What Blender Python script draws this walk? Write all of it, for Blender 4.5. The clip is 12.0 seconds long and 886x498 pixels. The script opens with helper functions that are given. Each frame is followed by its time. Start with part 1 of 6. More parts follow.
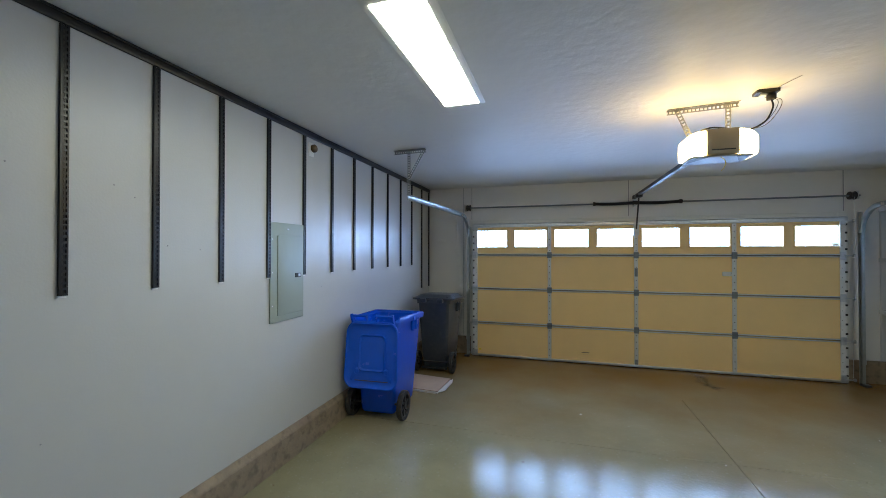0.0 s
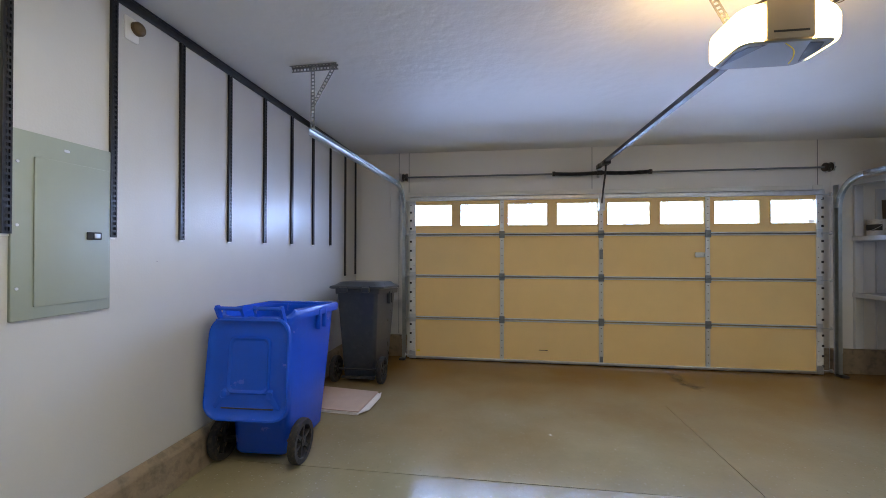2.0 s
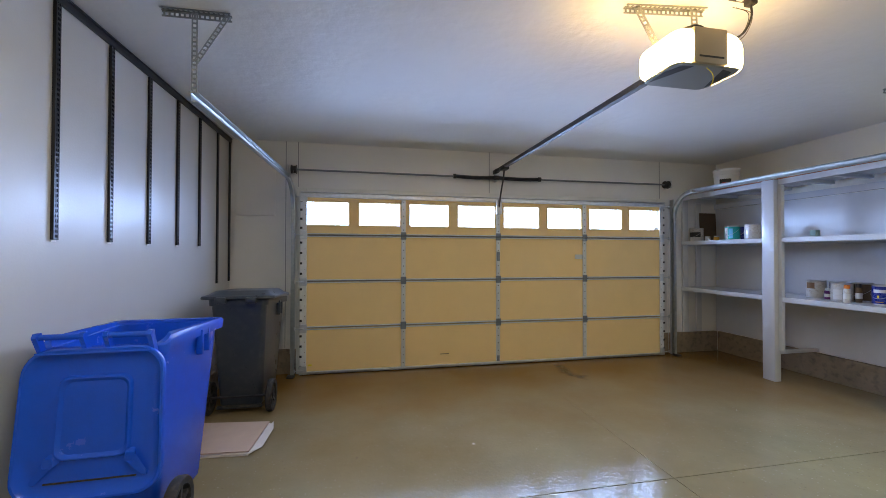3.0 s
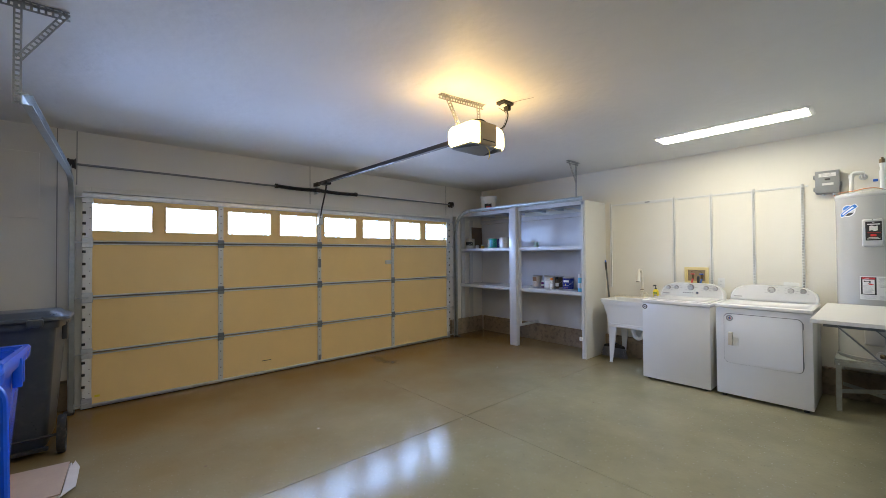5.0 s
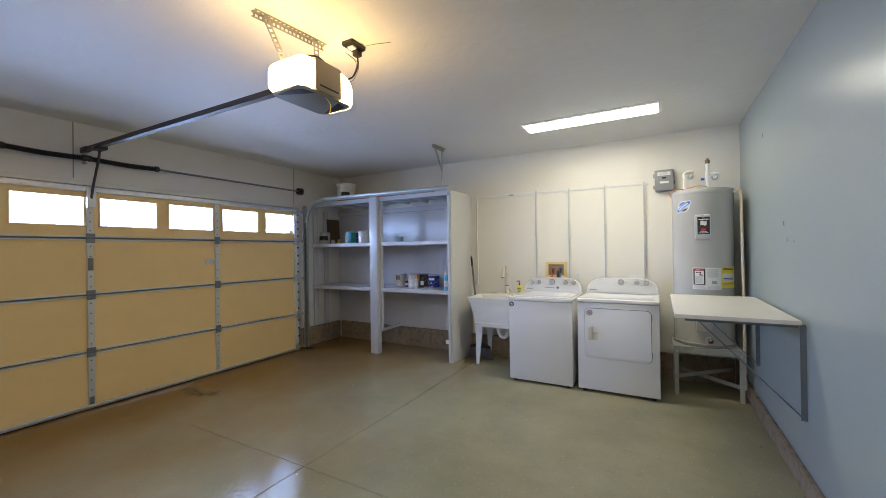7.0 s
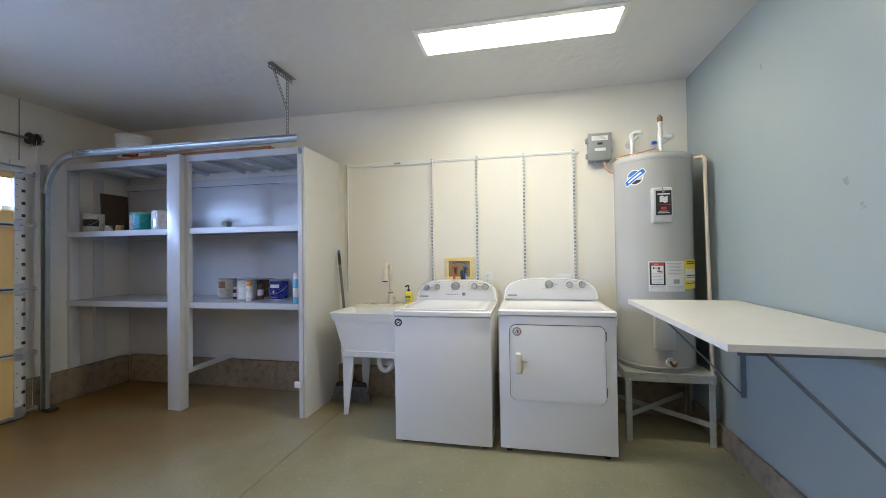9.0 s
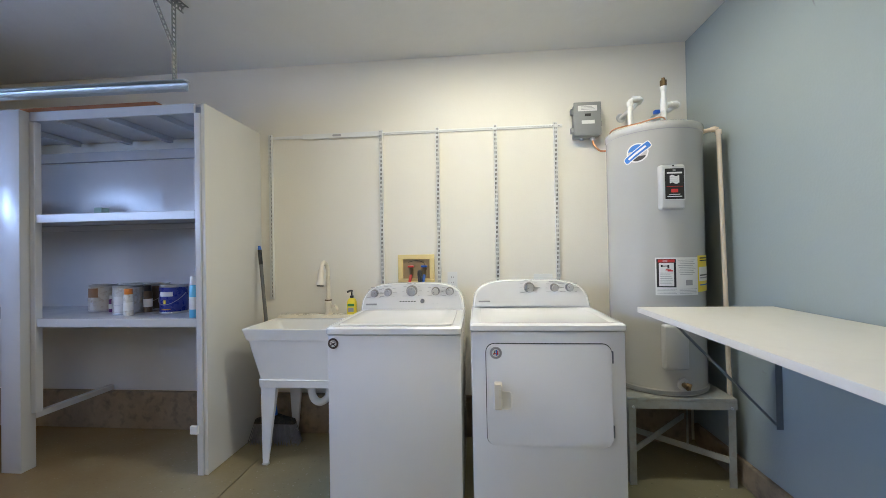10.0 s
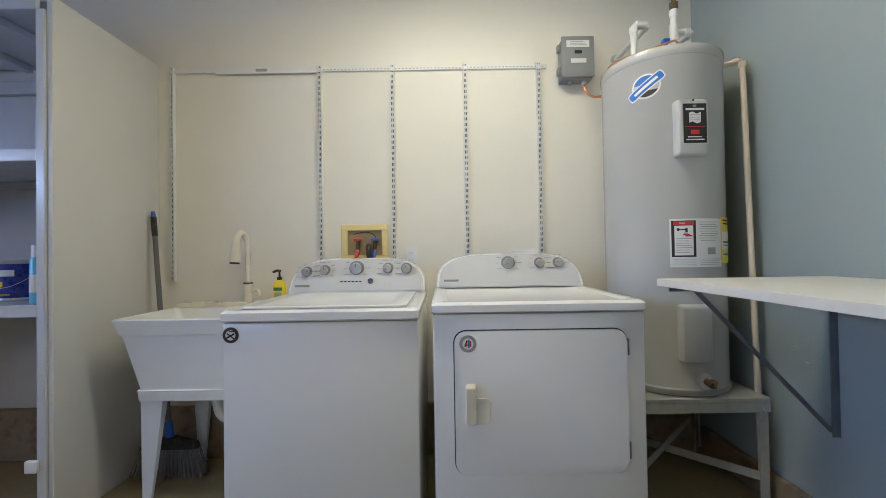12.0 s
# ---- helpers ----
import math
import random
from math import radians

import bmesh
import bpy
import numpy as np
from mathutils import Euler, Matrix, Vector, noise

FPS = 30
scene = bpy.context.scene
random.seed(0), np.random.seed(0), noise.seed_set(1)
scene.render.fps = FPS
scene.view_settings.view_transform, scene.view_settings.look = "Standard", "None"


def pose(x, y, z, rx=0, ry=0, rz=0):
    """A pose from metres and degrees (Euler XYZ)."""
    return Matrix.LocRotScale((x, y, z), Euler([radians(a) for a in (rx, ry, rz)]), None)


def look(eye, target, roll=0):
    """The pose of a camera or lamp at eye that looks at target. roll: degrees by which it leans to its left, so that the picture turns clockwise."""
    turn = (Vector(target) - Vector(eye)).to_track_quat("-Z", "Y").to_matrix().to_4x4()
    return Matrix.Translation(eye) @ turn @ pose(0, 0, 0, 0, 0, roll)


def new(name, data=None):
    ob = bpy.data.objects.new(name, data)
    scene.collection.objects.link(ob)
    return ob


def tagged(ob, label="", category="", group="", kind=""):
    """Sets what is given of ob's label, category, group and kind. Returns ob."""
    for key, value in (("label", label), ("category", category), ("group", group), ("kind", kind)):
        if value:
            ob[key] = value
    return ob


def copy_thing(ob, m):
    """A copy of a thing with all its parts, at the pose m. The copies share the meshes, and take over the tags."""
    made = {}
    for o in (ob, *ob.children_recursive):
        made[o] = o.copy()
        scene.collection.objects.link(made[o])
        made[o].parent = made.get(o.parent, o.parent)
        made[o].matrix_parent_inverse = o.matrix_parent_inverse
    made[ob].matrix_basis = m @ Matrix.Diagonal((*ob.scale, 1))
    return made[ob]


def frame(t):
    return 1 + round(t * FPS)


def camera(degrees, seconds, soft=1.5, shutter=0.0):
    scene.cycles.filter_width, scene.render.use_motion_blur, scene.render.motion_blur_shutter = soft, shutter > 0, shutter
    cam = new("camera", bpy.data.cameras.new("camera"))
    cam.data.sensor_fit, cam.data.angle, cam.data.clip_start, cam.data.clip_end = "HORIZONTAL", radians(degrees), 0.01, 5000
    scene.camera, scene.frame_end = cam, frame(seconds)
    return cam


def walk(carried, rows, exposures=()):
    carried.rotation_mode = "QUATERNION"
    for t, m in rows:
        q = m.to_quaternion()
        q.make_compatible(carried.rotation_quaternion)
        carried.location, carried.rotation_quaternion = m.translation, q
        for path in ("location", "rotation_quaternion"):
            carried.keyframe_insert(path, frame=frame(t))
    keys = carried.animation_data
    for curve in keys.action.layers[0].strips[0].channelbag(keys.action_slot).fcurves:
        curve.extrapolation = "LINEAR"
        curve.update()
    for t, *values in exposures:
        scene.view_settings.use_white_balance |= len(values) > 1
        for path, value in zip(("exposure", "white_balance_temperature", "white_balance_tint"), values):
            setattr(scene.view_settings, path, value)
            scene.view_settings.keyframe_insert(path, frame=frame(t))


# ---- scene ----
cam = camera(97.6, 12.0, soft=0.8)
PATH = [
    (0, (0.068, 0.127, 1.683), (-0.496, 2.045, 1.7), 0.0),
    (0.5, (0.088, 0.407, 1.595), (-0.441, 2.336, 1.615), -0.0),
    (1, (0.107, 0.712, 1.557), (-0.376, 2.653, 1.574), -0.0),
    (1.5, (0.037, 0.992, 1.482), (-0.375, 2.949, 1.507), 0.0),
    (2, (-0.115, 1.308, 1.42), (-0.388, 3.289, 1.433), 0.1),
    (2.5, (-0.264, 1.534, 1.415), (-0.239, 3.534, 1.431), 0.0),
    (3, (-0.491, 1.587, 1.421), (-0.104, 3.549, 1.446), 0.1),
    (3.5, (-0.664, 1.453, 1.43), (0.125, 3.29, 1.46), -0.1),
    (5.5, (-1.166, 1.14, 1.503), (0.267, 2.535, 1.528), -0.5),
    (6, (-1.027, 1.304, 1.504), (0.532, 2.556, 1.52), -0.6),
    (6.5, (-0.791, 1.455, 1.488), (0.868, 2.573, 1.502), -0.6),
    (7, (-0.431, 1.579, 1.472), (1.316, 2.553, 1.481), -0.8),
    (9, (1.116, 2.151, 1.343), (3.073, 2.564, 1.37), -0.8),
    (9.5, (1.462, 2.247, 1.339), (3.44, 2.54, 1.362), -0.9),
    (10, (1.819, 2.29, 1.32), (3.811, 2.47, 1.34), -1.0),
    (10.5, (2.134, 2.303, 1.29), (4.13, 2.42, 1.316), -0.9),
    (11, (2.406, 2.326, 1.242), (4.404, 2.413, 1.276), -0.8),
    (11.5, (2.501, 2.34, 1.201), (4.5, 2.376, 1.223), -0.9),
    (12, (2.404, 2.293, 1.136), (4.404, 2.294, 1.16), -0.9),
]
EXPOSURES = [(0, 0.2, 6350, -4), (1.1, 0.28, 6650, 3), (1.5, 0.48, 7150, 9), (2.0, 0.5, 6850, 6), (2.5, 0.52, 6900, 6), (3.5, 0.56, 6900, 4), (5.5, 0.38, 6950, 4), (7, 0.34, 6950, 5), (9, 0.46, 6800, 3), (10, 0.35, 6800, 3), (11.5, 0.05, 6850, 3), (12, 0.04, 6850, 3)]
walk(cam, [(t, look(eye, target, roll)) for t, eye, target, roll in PATH], EXPOSURES)

# ---- world, sun, large lights, exposure ----
world = bpy.data.worlds.new("world")
scene.world = world
world.use_nodes = True
wn = world.node_tree
sky = wn.nodes.new("ShaderNodeTexSky")
sky.sky_type = "NISHITA"
sky.sun_disc = False
sky.sun_elevation = radians(48)
sky.sun_rotation = radians(160)
wn.nodes["Background"].inputs["Strength"].default_value = 0.15
wn.links.new(sky.outputs["Color"], wn.nodes["Background"].inputs["Color"])

sun = new("sun", bpy.data.lights.new("sun", "SUN"))
sun.data.energy = 4.0
sun.data.angle = radians(0.5)
sun.data.color = (1.0, 0.95, 0.88)
sun.matrix_world = look((0, 0, 0), (-0.25, 0.62, -0.74))

# daylight of the open sky, standing in the door's opening behind the row of windows
daylight = new("daylight", bpy.data.lights.new("daylight", "AREA"))
daylight.data.shape = "RECTANGLE"
daylight.data.size, daylight.data.size_y = 4.8, 0.30
daylight.data.energy = 88.0
daylight.data.color = (0.34, 0.50, 1.0)
daylight.data.spread = radians(148)
daylight.matrix_world = look((1.19, 6.51, 1.905), (1.19, 4.51, 0.85))

PANEL_LIGHT = 22.5     # ceiling diffusers
LENS_LIGHT = 23.0       # opener's lamp lenses

# ---- materials ----


def material(name, colour, rough=0.5, metal=0.0, var=0.06, scale=5.0, bump=0.0, bump_scale=120.0, rvar=0.08, coat=0.0, dirt=None, dirt_amount=0.0, relief_depth=0.004):
    """A surface with broad and fine variation in colour, gloss and relief."""
    m = bpy.data.materials.new(name)
    m.use_nodes = True
    nt = m.node_tree
    bsdf = nt.nodes["Principled BSDF"]
    coord = nt.nodes.new("ShaderNodeTexCoord")
    broad = nt.nodes.new("ShaderNodeTexNoise")
    broad.inputs["Scale"].default_value = scale
    broad.inputs["Detail"].default_value = 6
    broad.inputs["Roughness"].default_value = 0.65
    nt.links.new(coord.outputs["Object"], broad.inputs["Vector"])
    mix = nt.nodes.new("ShaderNodeMix")
    mix.data_type = "RGBA"
    mix.inputs[6].default_value = (*[max(0.0, c * (1 - 2 * var)) for c in colour], 1)
    mix.inputs[7].default_value = (*[min(1.0, c * (1 + 2 * var)) for c in colour], 1)
    nt.links.new(broad.outputs["Fac"], mix.inputs[0])
    top = mix.outputs[2]
    if dirt:
        blot = nt.nodes.new("ShaderNodeTexNoise")
        blot.inputs["Scale"].default_value = scale * 2.3
        blot.inputs["Detail"].default_value = 8
        nt.links.new(coord.outputs["Object"], blot.inputs["Vector"])
        ramp = nt.nodes.new("ShaderNodeValToRGB")
        ramp.color_ramp.elements[0].position = 0.5
        ramp.color_ramp.elements[1].position = 0.75
        ramp.color_ramp.elements[1].color = (dirt_amount, dirt_amount, dirt_amount, 1)
        nt.links.new(blot.outputs["Fac"], ramp.inputs["Fac"])
        over = nt.nodes.new("ShaderNodeMix")
        over.data_type = "RGBA"
        over.inputs[7].default_value = (*dirt, 1)
        nt.links.new(ramp.outputs["Color"], over.inputs[0])
        nt.links.new(top, over.inputs[6])
        top = over.outputs[2]
    nt.links.new(top, bsdf.inputs["Base Color"])
    fine = nt.nodes.new("ShaderNodeTexNoise")
    fine.inputs["Scale"].default_value = bump_scale
    fine.inputs["Detail"].default_value = 4
    nt.links.new(coord.outputs["Object"], fine.inputs["Vector"])
    span = nt.nodes.new("ShaderNodeMapRange")
    span.inputs["To Min"].default_value = max(0.02, rough - rvar)
    span.inputs["To Max"].default_value = min(1.0, rough + rvar)
    nt.links.new(broad.outputs["Fac"], span.inputs["Value"])
    nt.links.new(span.outputs["Result"], bsdf.inputs["Roughness"])
    bsdf.inputs["Metallic"].default_value = metal
    bsdf.inputs["Coat Weight"].default_value = coat
    bsdf.inputs["Coat Roughness"].default_value = 0.08
    if bump:
        relief = nt.nodes.new("ShaderNodeBump")
        relief.inputs["Strength"].default_value = bump
        relief.inputs["Distance"].default_value = relief_depth
        nt.links.new(fine.outputs["Fac"], relief.inputs["Height"])
        nt.links.new(relief.outputs["Normal"], bsdf.inputs["Normal"])
    return m


def glowing(name, colour, strength):
    m = bpy.data.materials.new(name)
    m.use_nodes = True
    bsdf = m.node_tree.nodes["Principled BSDF"]
    bsdf.inputs["Base Color"].default_value = (0.85, 0.85, 0.82, 1)
    bsdf.inputs["Roughness"].default_value = 0.35
    bsdf.inputs["Emission Color"].default_value = (*colour, 1)
    bsdf.inputs["Emission Strength"].default_value = strength
    return m


def clear_glass(name):
    m = bpy.data.materials.new(name)
    m.use_nodes = True
    bsdf = m.node_tree.nodes["Principled BSDF"]
    bsdf.inputs["Base Color"].default_value = (0.95, 0.98, 0.97, 1)
    bsdf.inputs["Roughness"].default_value = 0.02
    bsdf.inputs["IOR"].default_value = 1.45
    bsdf.inputs["Transmission Weight"].default_value = 1.0
    return m


def floor_coating():
    """Old glossy grey-green floor coating with sparse paint chips, brown tyre dirt mixed with a painted door
    reflection, and one oil stain.
    """
    m = material("floor_coating", (0.285, 0.262, 0.165), 0.09, var=0.18, scale=1.3, bump=0.34, bump_scale=38.0, rvar=0.05)
    nt = m.node_tree
    bsdf = nt.nodes["Principled BSDF"]
    coord = next(n for n in nt.nodes if n.type == "TEX_COORD")
    source = bsdf.inputs["Base Color"].links[0].from_socket
    bsdf.inputs["Specular IOR Level"].default_value = 0.24
    # paint chips
    cells = nt.nodes.new("ShaderNodeTexVoronoi")
    cells.inputs["Scale"].default_value = 62.0
    nt.links.new(coord.outputs["Object"], cells.inputs["Vector"])
    size = nt.nodes.new("ShaderNodeMath")
    size.operation = "LESS_THAN"
    size.inputs[1].default_value = 0.30
    nt.links.new(cells.outputs["Distance"], size.inputs[0])
    parts = nt.nodes.new("ShaderNodeSeparateColor")
    nt.links.new(cells.outputs["Color"], parts.inputs["Color"])
    rare = nt.nodes.new("ShaderNodeMath")
    rare.operation = "GREATER_THAN"
    rare.inputs[1].default_value = 0.84
    nt.links.new(parts.outputs["Red"], rare.inputs[0])
    chip = nt.nodes.new("ShaderNodeMath")
    chip.operation = "MULTIPLY"
    nt.links.new(size.outputs[0], chip.inputs[0])
    nt.links.new(rare.outputs[0], chip.inputs[1])
    soft = nt.nodes.new("ShaderNodeMath")
    soft.operation = "MULTIPLY"
    soft.inputs[1].default_value = 0.42
    nt.links.new(chip.outputs[0], soft.inputs[0])
    chips = nt.nodes.new("ShaderNodeMix")
    chips.data_type = "RGBA"
    nt.links.new(soft.outputs[0], chips.inputs[0])
    nt.links.new(source, chips.inputs[6])
    tint = nt.nodes.new("ShaderNodeMix")
    tint.data_type = "RGBA"
    tint.inputs[6].default_value = (0.58, 0.56, 0.50, 1)
    tint.inputs[7].default_value = (0.10, 0.085, 0.06, 1)
    nt.links.new(parts.outputs["Green"], tint.inputs[0])
    nt.links.new(tint.outputs[2], chips.inputs[7])
    # tyre-carried brown dirt and the tan door's painted-in reflection, thickest inside the garage door
    place = nt.nodes.new("ShaderNodeSeparateXYZ")
    nt.links.new(coord.outputs["Object"], place.inputs[0])
    swirl = nt.nodes.new("ShaderNodeTexNoise")
    swirl.inputs["Scale"].default_value = 0.9
    swirl.inputs["Detail"].default_value = 7
    nt.links.new(coord.outputs["Object"], swirl.inputs["Vector"])
    wander = nt.nodes.new("ShaderNodeMath")
    wander.operation = "MULTIPLY_ADD"
    wander.inputs[1].default_value = 3.2
    nt.links.new(swirl.outputs["Fac"], wander.inputs[0])
    nt.links.new(place.outputs["Y"], wander.inputs[2])
    spread = nt.nodes.new("ShaderNodeMapRange")
    spread.inputs["From Min"].default_value = 4.8
    spread.inputs["From Max"].default_value = 7.8
    spread.inputs["To Max"].default_value = 0.95
    nt.links.new(wander.outputs[0], spread.inputs["Value"])
    dirt = nt.nodes.new("ShaderNodeMix")
    dirt.data_type = "RGBA"
    dirt.inputs[7].default_value = (0.22, 0.112, 0.022, 1)
    nt.links.new(spread.outputs["Result"], dirt.inputs[0])
    nt.links.new(chips.outputs[2], dirt.inputs[6])
    # oil stain
    middle = nt.nodes.new("ShaderNodeMapping")
    middle.inputs["Location"].default_value = (-1.90 * 6.5, -5.85 * 2.2, 0)
    middle.inputs["Scale"].default_value = (6.5, 2.2, 0)
    nt.links.new(coord.outputs["Object"], middle.inputs["Vector"])
    ragged = nt.nodes.new("ShaderNodeTexNoise")
    ragged.inputs["Scale"].default_value = 5.0
    ragged.inputs["Detail"].default_value = 8
    nt.links.new(coord.outputs["Object"], ragged.inputs["Vector"])
    far = nt.nodes.new("ShaderNodeVectorMath")
    far.operation = "LENGTH"
    nt.links.new(middle.outputs[0], far.inputs[0])
    edge = nt.nodes.new("ShaderNodeMath")
    edge.operation = "MULTIPLY_ADD"
    edge.inputs[1].default_value = 2.2
    nt.links.new(ragged.outputs["Fac"], edge.inputs[0])
    nt.links.new(far.outputs["Value"], edge.inputs[2])
    blot = nt.nodes.new("ShaderNodeMapRange")
    blot.inputs["From Min"].default_value = 1.75
    blot.inputs["From Max"].default_value = 1.2
    blot.inputs["To Max"].default_value = 0.85
    nt.links.new(edge.outputs[0], blot.inputs["Value"])
    oil = nt.nodes.new("ShaderNodeMix")
    oil.data_type = "RGBA"
    oil.inputs[7].default_value = (0.035, 0.028, 0.02, 1)
    nt.links.new(blot.outputs["Result"], oil.inputs[0])
    nt.links.new(dirt.outputs[2], oil.inputs[6])
    nt.links.new(oil.outputs[2], bsdf.inputs["Base Color"])
    return m


GREYWALL = material("blue_grey_wall_paint", (0.325, 0.375, 0.37), 0.30, var=0.025, scale=1.6, bump=0.16, bump_scale=95.0, rvar=0.06)
CREAM = material("cream_wall_paint", (0.80, 0.77, 0.69), 0.40, var=0.02, scale=1.6, bump=0.14, bump_scale=95.0, rvar=0.06)
# same wall paint, darkened because less light should reach the west wall
WESTWALL = material("dimmed_wall_paint", (0.54, 0.54, 0.53), 0.36, var=0.03, scale=1.6, bump=0.16, bump_scale=95.0, rvar=0.06)
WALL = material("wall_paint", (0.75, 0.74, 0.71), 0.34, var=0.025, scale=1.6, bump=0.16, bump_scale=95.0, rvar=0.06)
CEIL = material("ceiling_texture", (0.73, 0.73, 0.72), 0.55, var=0.03, scale=2.2, bump=0.5, bump_scale=12.0, relief_depth=0.009, rvar=0.1)
FLOOR = floor_coating()
CONCRETE = material("bare_concrete", (0.27, 0.21, 0.145), 0.75, var=0.22, scale=7.0, bump=0.6, bump_scale=60.0, dirt=(0.09, 0.07, 0.05), dirt_amount=0.7)
DRIVE = material("driveway", (0.42, 0.41, 0.39), 0.85, var=0.1, scale=1.0, bump=0.4, bump_scale=50.0)
JOINT = material("joint_filler", (0.05, 0.045, 0.04), 0.8)
FOAM = material("door_panel_foam", (0.90, 0.66, 0.30), 0.55, var=0.035, scale=2.5, bump=0.10, bump_scale=150.0)
STEEL = material("galvanised_steel", (0.62, 0.64, 0.66), 0.38, 0.85, var=0.12, scale=22.0, bump=0.05, bump_scale=200.0)
TRACKSTEEL = material("track_steel", (0.44, 0.47, 0.46), 0.36, 0.75, var=0.14, scale=18.0, bump=0.05, bump_scale=150.0)
PUNCHED = material("punched_grey_steel", (0.30, 0.31, 0.31), 0.5, 0.5, var=0.15, scale=25.0)
EDGESTEEL = material("section_edge_steel", (0.74, 0.75, 0.75), 0.5, 0.0, var=0.1, scale=12.0)
STEEL_PALE = material("painted_stile", (0.66, 0.67, 0.66), 0.42, 0.35, var=0.05, scale=9.0)
DARKSTEEL = material("dark_oiled_steel", (0.06, 0.055, 0.055), 0.45, 0.6, var=0.2, scale=14.0)
STRUT = material("grey_zinc_strut", (0.20, 0.22, 0.24), 0.42, 0.5, var=0.12, scale=18.0)
BLACK = material("black_enamel", (0.018, 0.018, 0.020), 0.33, 0.2, var=0.15, scale=12.0)
RUBBER = material("black_rubber", (0.02, 0.02, 0.02), 0.75, var=0.2, scale=16.0, bump=0.2, dirt=(0.12, 0.09, 0.06), dirt_amount=0.5)
GLASS = clear_glass("window_glass")
DIFFUSER = glowing("light_diffuser", (1.0, 0.95, 0.84), PANEL_LIGHT)
LENS = glowing("lamp_lens", (1.0, 0.64, 0.25), LENS_LIGHT)
WHITE = material("white_enamel", (0.80, 0.80, 0.80), 0.16, var=0.012, scale=4.0, rvar=0.04, coat=0.3)
WHITE_PLASTIC = material("white_plastic", (0.78, 0.78, 0.76), 0.35, var=0.02, scale=6.0)
SHELFSIDE = material("white_panel_paint", (0.66, 0.65, 0.62), 0.4, var=0.02, scale=5.0)
SHELFPAINT = material("white_shelf_paint", (0.60, 0.615, 0.64), 0.24, var=0.025, scale=7.0, bump=0.10, bump_scale=45.0)
SILVER = material("console_silver", (0.60, 0.60, 0.605), 0.30, 0.0, var=0.02, scale=6.0)
KNOBCAP = material("knob_cap_silver", (0.66, 0.66, 0.67), 0.30, 0.8, var=0.03)
CHROME = material("chrome", (0.42, 0.42, 0.44), 0.20, 1.0, var=0.03, scale=8.0)
TANK = material("tank_grey_enamel", (0.52, 0.515, 0.485), 0.22, coat=0.6, var=0.02, scale=4.0, bump=0.05, bump_scale=40.0)
TANKPLASTIC = material("tank_grey_plastic", (0.52, 0.52, 0.51), 0.34, var=0.02, scale=5.0)
PANELGREY = material("panel_grey_green", (0.31, 0.35, 0.30), 0.46, 0.05, var=0.03, scale=5.0)
BOXGREY = material("control_box_grey", (0.27, 0.28, 0.28), 0.45, var=0.04, scale=9.0)
BLUE = material("blue_cart_plastic", (0.004, 0.085, 0.66), 0.25, var=0.07, scale=7.0, bump=0.12, bump_scale=90.0, dirt=(0.012, 0.075, 0.50), dirt_amount=0.3)
CARTGREY = material("charcoal_cart_plastic", (0.045, 0.055, 0.068), 0.30, var=0.1, scale=7.0, bump=0.12, bump_scale=90.0, dirt=(0.10, 0.11, 0.12), dirt_amount=0.35)
CARDBOARD = material("cardboard", (0.50, 0.36, 0.26), 0.85, var=0.07, scale=9.0, bump=0.15, bump_scale=80.0)
CARDPALE = material("cardboard_pale", (0.66, 0.60, 0.54), 0.85, var=0.06, scale=9.0)
WOOD = material("reddish_plank", (0.30, 0.12, 0.05), 0.5, var=0.2, scale=9.0, bump=0.1)
BROWNBOARD = material("brown_hardboard", (0.12, 0.08, 0.045), 0.6, var=0.12, scale=8.0)
BISQUE = material("bisque_plastic", (0.72, 0.66, 0.54), 0.28, var=0.02, scale=6.0)
OUTLETBOX = material("aged_cream_plastic", (0.78, 0.64, 0.30), 0.45, var=0.05, scale=9.0)
CPVC = material("cream_pipe", (0.72, 0.60, 0.46), 0.35, var=0.04, scale=9.0)
PVC = material("white_pipe", (0.76, 0.76, 0.73), 0.3, var=0.03, scale=8.0)
COPPER = material("copper_tube", (0.72, 0.36, 0.20), 0.3, 0.9, var=0.1, scale=20.0)
BRASS = material("old_brass", (0.16, 0.11, 0.06), 0.45, 0.8, var=0.2, scale=25.0)
RED = material("red_plastic", (0.60, 0.04, 0.03), 0.35)
BLUEPLASTIC = material("blue_plastic", (0.02, 0.12, 0.55), 0.35)
YELLOW = material("yellow_label", (0.85, 0.68, 0.05), 0.4, var=0.02)
PAPER = material("label_paper", (0.78, 0.78, 0.76), 0.45, var=0.02)
PRINT = material("print_black", (0.02, 0.02, 0.02), 0.45)
PRINTGREY = material("print_grey", (0.35, 0.35, 0.36), 0.5)
PRINTBROWN = material("print_dark_brown", (0.055, 0.035, 0.03), 0.45)
PRINTRED = material("print_red", (0.62, 0.04, 0.04), 0.45)
PRINTBLUE = material("print_blue", (0.02, 0.16, 0.55), 0.4)
TEAL = material("can_teal", (0.01, 0.42, 0.33), 0.3, var=0.08, scale=18.0)
NAVY = material("can_navy", (0.015, 0.03, 0.24), 0.28, var=0.08, scale=18.0)
CANWHITE = material("can_label_white", (0.66, 0.65, 0.62), 0.4, var=0.05, scale=18.0, dirt=(0.34, 0.25, 0.16), dirt_amount=0.8)
TIN = material("tin", (0.60, 0.60, 0.60), 0.3, 0.9, var=0.1, scale=20.0)
AQUA = material("can_light_blue", (0.12, 0.50, 0.72), 0.3, var=0.05, scale=18.0)
ORANGE = material("orange_cap", (0.80, 0.24, 0.03), 0.4)
PURPLE = material("purple_label", (0.16, 0.03, 0.18), 0.4)
AMBER = material("amber_jar", (0.55, 0.28, 0.03), 0.3)
